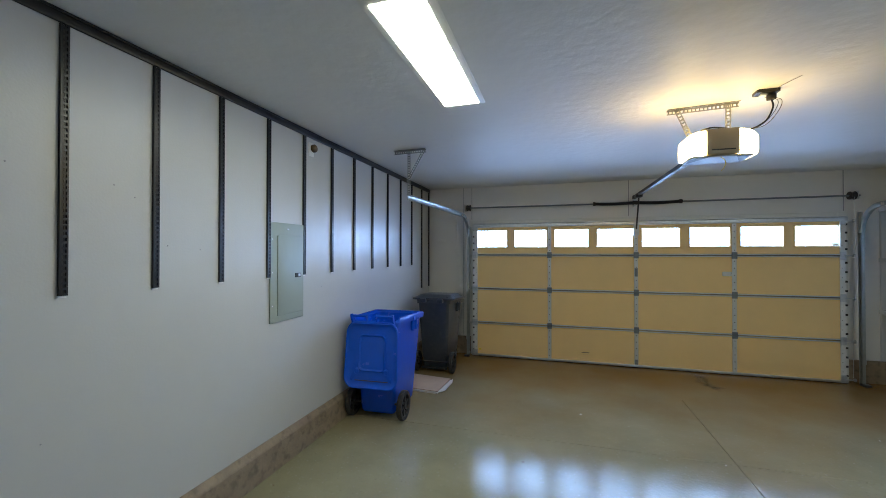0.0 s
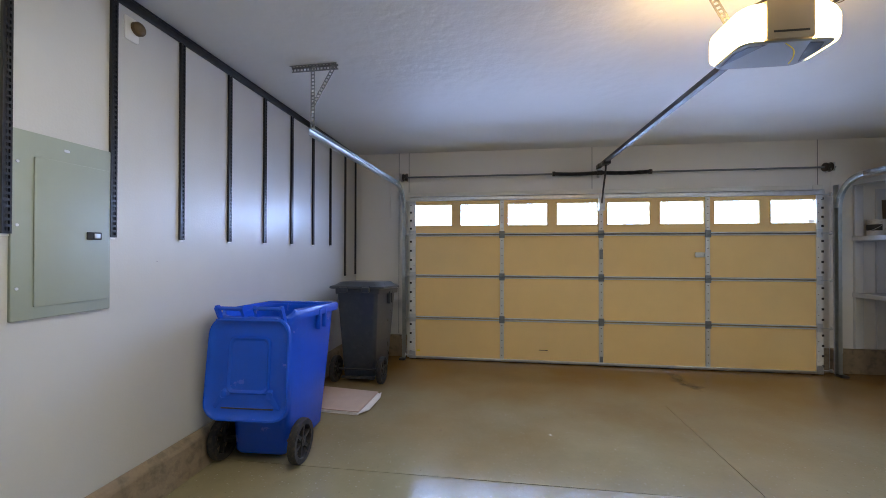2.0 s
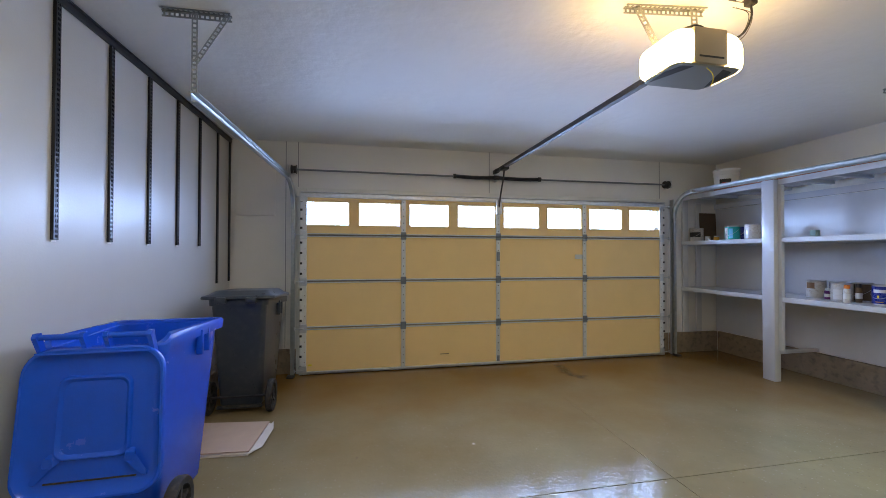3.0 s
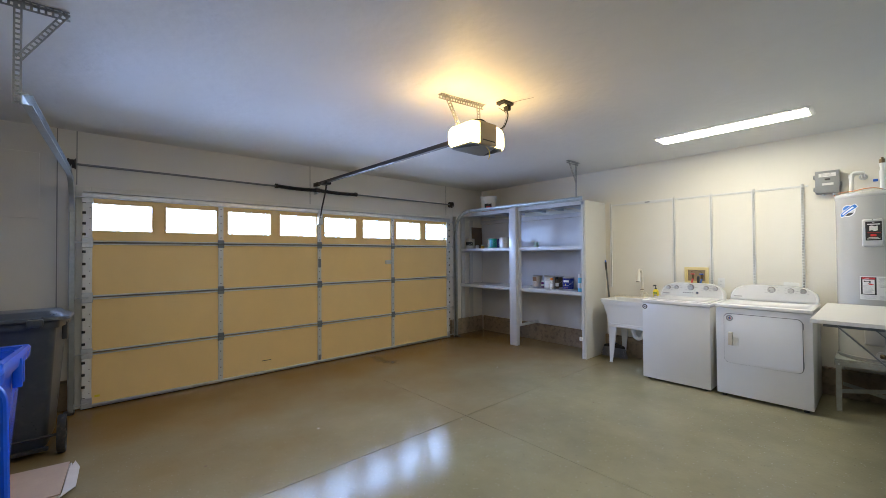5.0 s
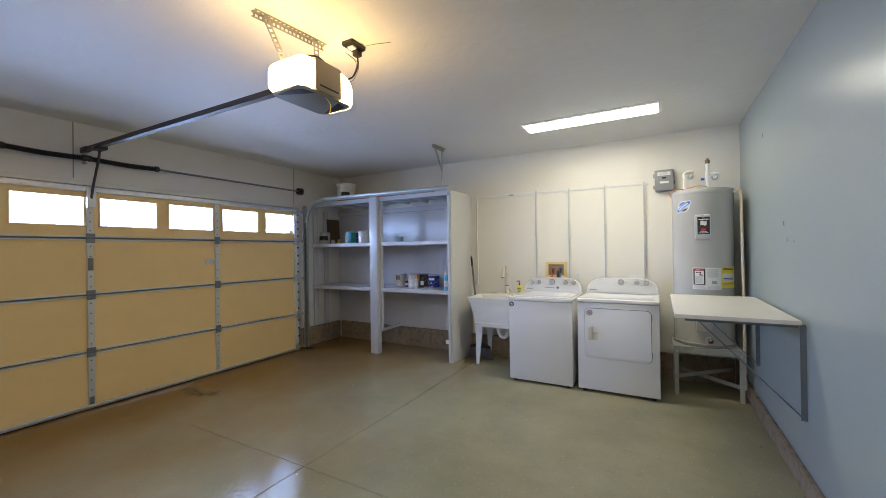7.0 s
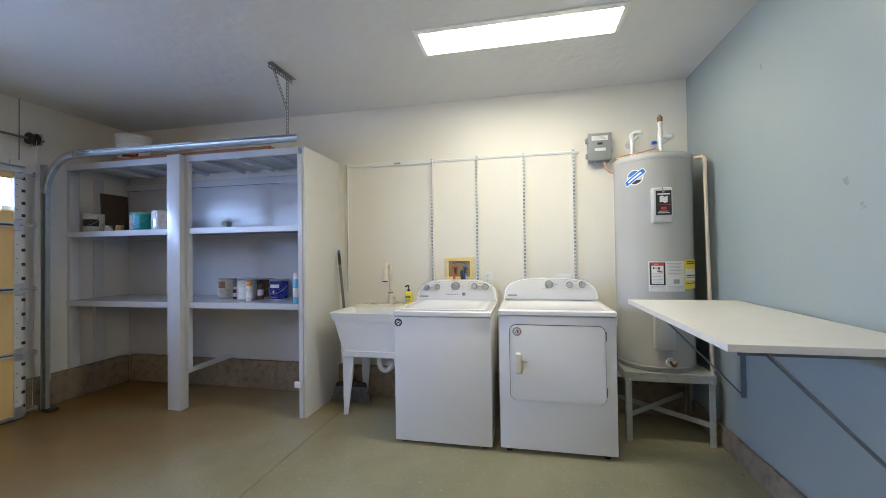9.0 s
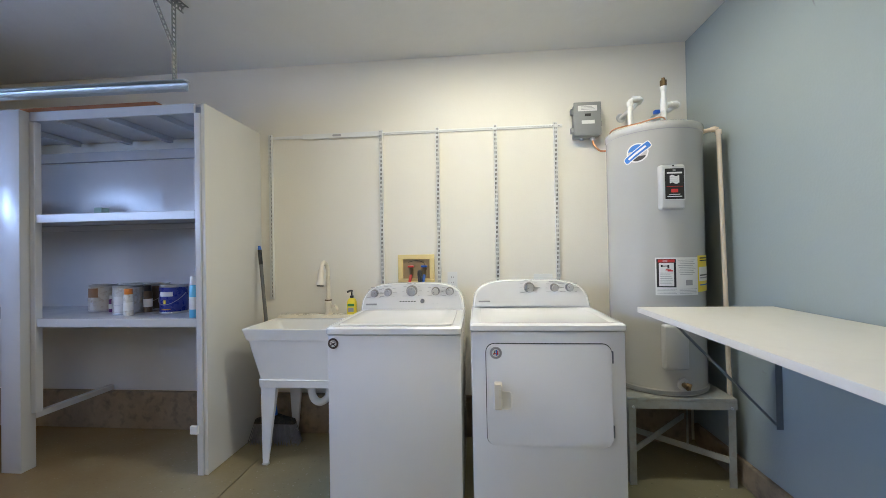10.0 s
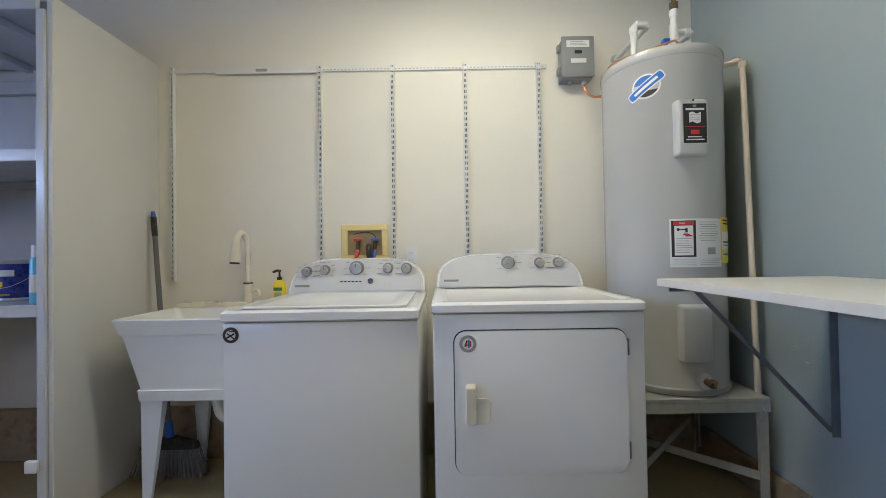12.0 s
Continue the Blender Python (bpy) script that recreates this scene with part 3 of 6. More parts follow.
def torsion_shaft():
    ts = thing("torsion_shaft", pose(0, 6.405, 2.415), "dark torsion shaft with a black covered spring above the door", "torsion spring")
    part("shaft", tube(B(), [(-1.36, 0, 0), (0.6, 0, -0.003), (1.8, 0, -0.003), (3.80, 0, 0)], 0.0115, 12), STRUT, ts)
    for x0, x1 in ((0.61, 1.155), (1.185, 1.77)):
        coil = B()
        n = 44
        prof = []
        for k in range(n * 2 + 1):
            x = x0 + (x1 - x0) * k / (2 * n)
            prof.append((0.026 if k % 2 else 0.021, x))
        rings = []
        for r, x in prof:
            sag = -0.010 * math.sin(math.pi * (x - x0) / (x1 - x0))
            rings.append([(x, r * math.cos(2 * math.pi * j / 12), sag + r * math.sin(2 * math.pi * j / 12)) for j in range(12)])
        loft(coil, rings)
        spring = part("spring", coil, BLACK, ts)
        for x in (x0, x1):
            part("spring_cone", rod(B(), (x - 0.016, 0, 0), (x + 0.016, 0, 0), 0.030, seg=14), DARKSTEEL, spring)
    mid = B()
    box(mid, 1.160, -0.01, -0.05, 1.180, 0.09, 0.05, 0.003)
    part("centre_bracket", mid, STEEL, ts)
    for x in (-1.335, 3.715):
        drum = B()
        lathe_m = [(0.018, -0.03), (0.050, -0.03), (0.052, -0.02), (0.042, -0.012), (0.044, 0.02), (0.054, 0.026), (0.054, 0.032), (0.018, 0.034)]
        rings = [[(x + z, r * math.cos(2 * math.pi * j / 20), r * math.sin(2 * math.pi * j / 20)) for j in range(20)] for r, z in lathe_m]
        loft(drum, rings)
        part("cable_drum", drum, DARKSTEEL, ts)
        part("end_bearing", box(B(), x - 0.062 if x < 0 else x + 0.040, -0.05, -0.05, x - 0.056 if x < 0 else x + 0.046, 0.093, 0.05, 0.002), STEEL, ts)
        part("lift_cable", rod(B(), (x, -0.052, -0.02), (x + (0.04 if x < 0 else -0.04), -0.07, -2.33), 0.0018, seg=6), STEEL, ts)


torsion_shaft()


def opener():
    """Motor head with two lit lamp lenses, hung from a punched bar, and its rail to the header."""
    op = thing("garage_door_opener", pose(1.15, 3.17, 0), "ceiling garage door opener with a tan face and glowing lamp lenses", "door opener")
    face = B()
    box(face, -0.097, 0.0, 2.348, 0.097, 0.262, 2.525, 0.010)
    part("motor_housing", face, TAN, op, "tan metal housing")
    base = B()
    loft(base, [[(x, 0.130 + y, 2.342) for x, y in round_rect(0.195, 0.126, 0.05)], [(x * 0.96, 0.130 + y * 0.96, 2.335) for x, y in round_rect(0.195, 0.126, 0.05)]])
    part("base_plate", base, BOXGREY, op, "grey underside plate")
    for s in (-1, 1):
        lens = B()
        rings = []
        for u in range(7):
            a = u / 6
            x = s * (0.099 + 0.110 * a)
            k = math.sqrt(max(0.0, 1 - (0.86 * a) ** 3))
            hy, hz = 0.127 * (0.62 + 0.38 * k), 0.089 * (0.45 + 0.55 * k)
            zc = 2.434 - 0.020 * a ** 2
            rings.append([(x, 0.131 + p, zc + q) for p, q in round_rect(hy, hz, 0.035)])
        loft(lens, rings)
        part("lamp_lens", lens, LENS, op, "glowing translucent lamp lens")
    for s in (-1, 1):
        well = B()
        plate(well, [(s * 0.085, 0.02), (s * 0.150, 0.035), (s * 0.178, 0.10), (s * 0.170, 0.215), (s * 0.140, 0.15)], Matrix.Translation((0, 0, 2.3335)), 0.0012)
        part("lamp_window", well, PRINT, op, "dark clear underside of the lamp cover")
    mark = box(B(), -0.070, -0.0025, 2.376, 0.070, 0.0005, 2.384)
    part("name_bar", mark, PRINT, op)
    mount = B()
    perforated(mount, (-0.275, 0.262, H - 0.004), (0.175, 0.205, H - 0.004), 0.034, 0.003, (0, 0, 1))
    perforated(mount, (-0.275, 0.280, H - 0.020), (0.175, 0.223, H - 0.020), 0.032, 0.003, (0.12, 1, 0))
    part("mounting_bar", mount, PUNCHED, op)
    for x0, y0, x1 in ((-0.215, 0.255, -0.135), (0.105, 0.213, 0.095)):
        part("strap", perforated(B(), (x0, y0, H - 0.006), (x1, 0.19, 2.505), 0.034, 0.003, (0.3, 1, 0)), PUNCHED, op)
    rail = B()
    sweep(rail, [(-0.01, 0.24, 2.455), (0.02, 3.225, 2.503)], [(-0.017, -0.017), (0.017, -0.017), (0.017, 0.017), (-0.017, 0.017)])
    part("rail", rail, DARKSTEEL, op, "dark square steel rail")
    part("rail_flange", sweep(B(), [(-0.01, 0.27, 2.437), (0.02, 3.20, 2.484)], [(-0.021, -0.003), (0.021, -0.003), (0.021, 0.003), (-0.021, 0.003)]), DARKSTEEL, op)
    head = B()
    box(head, -0.002, 3.19, 2.475, 0.042, 3.328, 2.525, 0.004)
    part("header_bracket", head, DARKSTEEL, op)
    trolley = B()
    box(trolley, -0.022, 2.88, 2.452, 0.060, 3.02, 2.492, 0.008)
    part("trolley", trolley, BLACK, op)
    arm = B()
    tube(arm, smooth_path([(0.02, 2.95, 2.455), (0.022, 2.985, 2.36), (0.026, 3.10, 2.16), (0.024, 3.148, 2.02)]), 0.011, 8, up=(1, 0, 0))
    part("door_arm", arm, DARKSTEEL, op)
    part("release_cord", tube(B(), smooth_path([(-0.01, 0.02, 2.335), (0.012, 0.008, 2.300), (0.004, 0.0, 2.262), (-0.020, -0.01, 2.232)]), 0.0022, 6, up=(1, 0, 0)), YELLOW, op, "thin frayed antenna wire")
    cord = B()
    tube(cord, smooth_path([(-0.12, 0.05, 2.530), (-0.06, 0.02, 2.537), (0.05, 0.05, 2.530), (0.17, 0.08, 2.520), (0.265, 0.07, 2.565), (0.305, 0.06, 2.650), (0.297, 0.055, 2.705)]), 0.0055, 8, up=(0, 1, 0))
    part("power_cord", cord, BLACK, op)
    for dx in (0.0, 0.022):
        wire = B()
        tube(wire, smooth_path([(0.12, 0.07, 2.523), (0.24 + dx, 0.09, 2.54), (0.33 + dx, 0.11, 2.63), (0.365 + dx, 0.13, 2.72), (0.30 + dx, 0.16, H - 0.004)]), 0.0018, 6, up=(0, 1, 0))
        part("bell_wire", wire, BRASS if dx else BLACK, op)


opener()
outlet = thing("ceiling_outlet", pose(1.415, 3.225, H), "black ceiling power outlet with a plug in it", "outlet")
bm = B()
plate(bm, round_rect(0.065, 0.045, 0.012), Matrix.Translation((0, 0, -0.020)), 0.0195)
part("cover", bm, BLACK, outlet)
part("ceiling_wire", tube(B(), smooth_path([(0.04, -0.03, -0.004), (0.055, -0.11, -0.003), (0.09, -0.22, -0.003)]), 0.0018, 6), BOXGREY, outlet, "thin grey wire along the ceiling")
part("socket", box(B(), -0.035, -0.022, -0.034, 0.0, 0.022, -0.0205, 0.003), WHITE_PLASTIC, outlet)
part("plug", box(B(), 0.008, -0.022, -0.062, 0.052, 0.022, -0.0205, 0.006), RUBBER, outlet)


def ceiling_light(x, y0, y1, label):
    t = thing("ceiling_light", pose(x, (y0 + y1) / 2, H), label, "ceiling light", "flat ceiling lights")
    h = (y1 - y0) / 2
    body = B()
    loft(body, [[(a, b, -0.0005) for a, b in round_rect(0.165, h + 0.035, 0.006, 2)], [(a, b, -0.006) for a, b in round_rect(0.165, h + 0.035, 0.006, 2)],
                [(a, b, -0.012) for a, b in round_rect(0.137, h + 0.008, 0.004, 2)]])
    part("housing", body, WHITE_PLASTIC, t)
    part("diffuser", box(B(), -0.125, -h, -0.0165, 0.125, h, -0.0125, 0.001, 1), DIFFUSER, t, "glowing white acrylic diffuser")
    return t


ceiling_light(-0.590, 1.64, 2.845, "long flat white ceiling light, switched on")
ceiling_light(3.632, 1.57, 2.795, "long flat white ceiling light above the washer")

# ---- west wall: standards, breaker panel, outlet ----


def standard(n_z, half, depth, mat, rungs):
    """A slotted shelf standard, origin at its top, its back on the plane x = 0, facing +x."""
    me = B()
    box(me, 0.0005, -half, -n_z, depth, -half + 0.004, 0)
    box(me, 0.0005, half - 0.004, -n_z, depth, half, 0)
    for c in (-half + 0.0045, 0.0, half - 0.0045):
        w = 0.005 if c else 0.004
        box(me, depth - 0.002, c - w / 2, -n_z, depth, c + w / 2, 0)
    step = n_z / rungs
    for k in range(rungs):
        z = -n_z + k * step
        box(me, depth - 0.002, -half + 0.004, z, depth, half - 0.004, z + step * 0.42)
    return me


def wall_standards():
    rail = thing("wall_rail", pose(XW, 0, 2.735), "long black steel hanging rail under the ceiling", "wall rail")
    bm = B()
    box(bm, 0.0005, 0.55, -0.030, 0.016, YN - 0.005, 0.028, 0.004)
    part("bar", bm, BLACK, rail)
    part("lip", box(B(), 0.016, 0.55, 0.014, 0.022, YN - 0.006, 0.026, 0.002), BLACK, rail)
    first = None
    ys = [0.855 + 0.435 * k for k in range(12)] + [6.09, 6.455]
    ys[1] += 0.018
    for k, y in enumerate(ys):
        long_one = k >= 12
        if first is None or k == 12:
            n_z = 1.60 if long_one else 1.215
            first = thing("wall_standard", pose(XW, y, 2.704), "tall black slotted shelf standard hung from a rail" if long_one else "black slotted steel shelf standard hung from a rail", "wall standard", "black wall standards")
            part("channel", standard(n_z, 0.0165, 0.016, BLACK, int(n_z / 0.0254)), BLACK, first, smooth=False)
            part("web", box(B(), 0.0004, -0.012, -n_z, 0.004, 0.012, -0.001), DARKSTEEL, first)
            part("end_tip", box(B(), 0.0005, -0.0165, -n_z - 0.010, 0.006, 0.0165, -n_z - 0.0005), WHITE_PLASTIC, first, "pale lower end")
        else:
            copy_thing(first, pose(XW, y, 2.704))


wall_standards()


def breaker_panel():
    p = thing("breaker_panel", pose(XW, 2.812, 1.525), "grey-green electrical breaker panel, its door closed", "breaker panel")
    bm = B()
    plate(bm, round_rect(0.203, 0.394, 0.006, 2), facing_east(0.0005, 0, 0), 0.012, 0.003)
    cover = part("cover", bm, PANELGREY, p)
    bm = B()
    plate(bm, round_rect(0.158, 0.318, 0.008, 2), facing_east(0.0125, 0.032, -0.025), 0.006, 0.002)
    leaf = part("door", bm, PANELGREY, p)
    part("latch", box(B(), 0.0185, 0.082, -0.052, 0.026, 0.150, -0.015, 0.003), PRINT, leaf, "black latch")
    part("latch_slide", box(B(), 0.026, 0.112, -0.045, 0.030, 0.140, -0.022, 0.002), STEEL, leaf)
    for y in (-0.183, 0.183):
        for z in (-0.26, 0.0, 0.26):
            part("screw", rod(B(), (0.0125, y, z), (0.016, y, z), 0.006, seg=10), STEEL, cover)
    part("emblem", plate(B(), round_rect(0.012, 0.006, 0.005), facing_east(0.0125, 0.0, 0.345), 0.002), STEEL, cover)


breaker_panel()
ow = thing("wall_outlet", pose(XW, 3.14, 2.610), "white wall outlet plate with a brown round fitting", "outlet")
part("plate", plate(B(), round_rect(0.040, 0.062, 0.008), facing_east(0.0005, -0.01, -0.005), 0.005, 0.002), WHITE_PLASTIC, ow)
bm = B()
rings = [[(0.006 + d, 0.018 + r * math.cos(2 * math.pi * j / 18), 0.012 + r * math.sin(2 * math.pi * j / 18)) for j in range(18)] for d, r in ((0, 0.036), (0.02, 0.036), (0.028, 0.030), (0.034, 0.018))]
loft(bm, rings)
part("fitting", bm, BRASS, ow, "round brown fitting")

# ---- wheeled carts ----


def ring_at(z, x0, x1, y0, y1, r):
    return [((x0 + x1) / 2 + a, (y0 + y1) / 2 + b, z) for a, b in round_rect((x1 - x0) / 2, (y1 - y0) / 2, r)]


def cart(at, mat, is_lid_open, label, size=1.0):
    """Two-wheeled refuse cart; its wheels and lid hinge face -y."""
    c = thing("wheeled_cart", at, label, "trash cart", "two-wheeled carts")
    body = B()

    def narrow(ring):
        """Draws the hinge side in and sets its edge lower, under the handles."""
        return [(x * (1 - 0.15 * (0.36 - y) / 0.69), y, z - (0.055 * min(1.0, max(0.0, (-0.24 - y) / 0.06)) if z > 0.94 and is_lid_open else 0.0)) for x, y, z in ring]
    back0, back1 = (-0.235, -0.252) if is_lid_open else (-0.20, -0.22)
    outer = [ring_at(0.050, -0.195, 0.195, back0, 0.255, 0.04), ring_at(0.075, -0.215, 0.215, back1, 0.28, 0.05), ring_at(0.52, -0.245, 0.245, -0.268, 0.325, 0.05),
             ring_at(0.90, -0.272, 0.272, -0.30, 0.355, 0.05), ring_at(0.955, -0.276, 0.276, -0.305, 0.360, 0.05)]
    inner = [ring_at(0.98, -0.262, 0.262, -0.290, 0.345, 0.05), ring_at(0.5, -0.235, 0.235, -0.25, 0.305, 0.05), ring_at(0.10, -0.20, 0.20, -0.21, 0.24, 0.04)]
    loft(body, [narrow(r) for r in outer + [ring_at(0.985, -0.276, 0.276, -0.305, 0.360, 0.05)] + inner])
    part("body", body, mat, c)
    # rim: a thick lip, higher at the hinge side
    rim = B()

    def tilt(ring):
        return [(x, y, z - 0.045 * (y + 0.30) / 0.67) for x, y, z in narrow(ring)]
    loft(rim, [tilt(ring_at(0.990, -0.280, 0.280, -0.31, 0.366, 0.05)), tilt(ring_at(0.985, -0.300, 0.300, -0.330, 0.412, 0.06)), tilt(ring_at(1.035, -0.304, 0.304, -0.332, 0.418, 0.06)),
               tilt(ring_at(1.048, -0.296, 0.296, -0.325, 0.405, 0.06)), tilt(ring_at(1.045, -0.275, 0.275, -0.30, 0.36, 0.05)), tilt(ring_at(0.97, -0.268, 0.268, -0.295, 0.352, 0.05))], False, False)
    part("rim", rim, mat, c)
    for s in (-1, 1):
        for y in (0.06, 0.16):
            part("rib", box(B(), s * 0.256, y - 0.012, 0.84, s * 0.292, y + 0.012, 0.985, 0.006), mat, c)
    # hinge handles
    if is_lid_open:
        for x0, x1 in ((-0.228, -0.035), (0.035, 0.228)):
            grip = B()
            tube(grip, [(x0, -0.378, 1.050), (x1, -0.378, 1.050)], 0.013, 12)
            part("handle", grip, mat, c)
            for x in (x0 + 0.010, x1 - 0.010):
                tab = B()
                loft(tab, [[(x - 0.009, y, z), (x + 0.009, y, z), (x + 0.009, y2, z), (x - 0.009, y2, z)] for y, y2, z in ((-0.352, -0.318, 0.940), (-0.366, -0.334, 0.985), (-0.398, -0.360, 1.050), (-0.390, -0.364, 1.068))])
                part("hinge_tab", tab, mat, c)
        part("hinge_pin", rod(B(), (-0.222, -0.380, 0.975), (0.222, -0.380, 0.975), 0.007), mat, c)
    # foot rail, axle, wheels
    if not is_lid_open:
        part("foot_rail", box(B(), -0.20, -0.262, 0.045, 0.20, -0.225, 0.075, 0.010), RUBBER, c)
    part("axle", rod(B(), (-0.30, -0.225, 0.1455), (0.30, -0.225, 0.1455), 0.011), DARKSTEEL, c)
    for s in (-1, 1):
        tyre = B()
        prof = [(0.106, -0.024), (0.138, -0.026), (0.145, -0.015), (0.145, 0.015), (0.138, 0.026), (0.106, 0.024), (0.100, 0.0)]
        rings = [[(s * 0.275 + z, -0.225 + r * math.cos(2 * math.pi * j / 32), 0.1455 + r * math.sin(2 * math.pi * j / 32)) for j in range(32)] for r, z in prof + prof[:1]]
        loft(tyre, rings, False, False)
        wheel = part("wheel", tyre, RUBBER, c)
        hub = B()
        rod(hub, (s * 0.252, -0.225, 0.1455), (s * 0.298, -0.225, 0.1455), 0.032, seg=18)
        for k in range(6):
            a = 2 * math.pi * k / 6 + 0.3
            part("spoke", bar(B(), (s * 0.277, -0.225 + 0.028 * math.cos(a), 0.1455 + 0.028 * math.sin(a)), (s * 0.277, -0.225 + 0.106 * math.cos(a), 0.1455 + 0.106 * math.sin(a)), 0.024, 0.022), RUBBER, wheel)
        part("hub", hub, RUBBER, wheel)
    lid = B()
    if is_lid_open:
        # hangs down behind the hinge
        m = Matrix(((1, 0, 0, 0.004), (0, 0.09, -0.996, -0.400), (0, 0.996, 0.09, 0.672), (0, 0, 0, 1)))

        def slab(hx, hy, r, d, oy=0.0):
            return [m @ Vector((x * (1 - 0.03 * y / 0.33), y + oy, d)) for x, y in round_rect(hx, hy, r, 7)]
        loft(lid, [slab(0.268, 0.312, 0.10, -0.03), slab(0.281, 0.325, 0.11, -0.012), slab(0.281, 0.325, 0.11, 0.004), slab(0.276, 0.320, 0.107, 0.012), slab(0.266, 0.310, 0.10, 0.012),
                   slab(0.256, 0.300, 0.095, -0.002), slab(0.225, 0.27, 0.08, -0.013), slab(0.19, 0.235, 0.06, -0.016)])
        top = part("lid", lid, mat, c, "lid hanging open, inside facing out")
        groove = B()
        loft(groove, [slab(0.146, 0.182, 0.045, -0.0165, 0.02), slab(0.141, 0.176, 0.045, -0.004, 0.02), slab(0.135, 0.170, 0.042, -0.003, 0.02), slab(0.128, 0.163, 0.040, -0.008, 0.02), slab(0.120, 0.155, 0.036, -0.0165, 0.02)], False, False)
        part("raised_square", groove, mat, top)
        for s in (-1, 1):
            buffer = B()
            for p0, p1 in (((s * 0.145, -0.15), (s * 0.215, -0.245)),):
                loft(buffer, [[m @ Vector((x + p0[0] + (p1[0] - p0[0]) * u, y + p0[1] + (p1[1] - p0[1]) * u, -0.017 + d)) for x, y in round_rect(w, w, w * 0.5)] for u, w, d in ((0, 0.024, 0.0), (0.12, 0.020, 0.020), (0.9, 0.011, 0.013), (1.0, 0.008, 0.0))])
            part("buffer", buffer, mat, top)
        part("dirt_line", box(B(), -0.17, -0.4120, 0.419, 0.18, -0.4040, 0.426, 0.001, 1), RUBBER, top, "dried dirt along the lid's edge")
    else:
        def flat(hx, y0, y1, r, z0, k):
            return [(x, (y0 + y1) / 2 + y, z0 - k * (y + (y1 - y0) / 2)) for x, y in round_rect(hx, (y1 - y0) / 2, r, 7)]
        loft(lid, [flat(0.314, -0.365, 0.435, 0.07, 1.045, 0.055), flat(0.323, -0.372, 0.445, 0.075, 1.052, 0.055), flat(0.318, -0.368, 0.440, 0.075, 1.072, 0.055),
                   flat(0.272, -0.32, 0.39, 0.08, 1.085, 0.05), flat(0.242, -0.25, 0.33, 0.07, 1.108, 0.045), flat(0.222, -0.23, 0.30, 0.06, 1.112, 0.045)])
        top = part("lid", lid, mat, c, "closed domed lid")
        for x in (-0.13, 0.13):
            part("lid_hinge", box(B(), x - 0.045, -0.400, 1.010, x + 0.045, -0.350, 1.066, 0.010), mat, top)
    return c


cart(pose(-1.700, 3.985, 0, 0, 0, 2.0), BLUE, True, "bright blue plastic wheeled recycling cart, lid hanging open")
cart(pose(-1.592, 5.570, 0) @ Matrix.Diagonal((0.94, 0.95, 0.980, 1)), CARTGREY, False, "charcoal grey plastic wheeled trash cart, lid closed")

card = thing("cardboard_sheet", pose(-1.60, 4.83, 0), "flattened cardboard box lying on the floor", "cardboard")
bm = B()
plate(bm, [(-0.30, -0.235), (0.30, -0.275), (0.325, 0.215), (-0.28, 0.29)], Matrix.Translation((0, 0, 0.020)), 0.008)
part("top_sheet", bm, CARDBOARD, card)
bm = B()
plate(bm, [(-0.29, -0.245), (0.295, -0.288), (0.320, 0.225), (-0.29, 0.27)], Matrix.Translation((0, 0, 0.0005)), 0.016)
part("lower_sheet", bm, CARDPALE, card)
bm = B()
loft(bm, [[(0.305, -0.275, 0.012), (0.312, -0.275, 0.019), (0.318, -0.276, 0.014)], [(0.322, 0.20, 0.013), (0.333, 0.20, 0.022), (0.338, 0.20, 0.014)]])
plate(bm, [(0.288, -0.325), (0.362, -0.20), (0.372, 0.10), (0.345, 0.225), (0.318, 0.10), (0.300, -0.26)], Matrix.Translation((0.006, 0, 0.018)) @ Matrix.Rotation(radians(7), 4, 'Y') @ Matrix.Translation((0, 0, 0.040)), 0.005)
part("torn_flap", bm, CARDPALE, card, "torn pale paper edge")

# ---- storage shelf in the corner ----
FX = 4.035


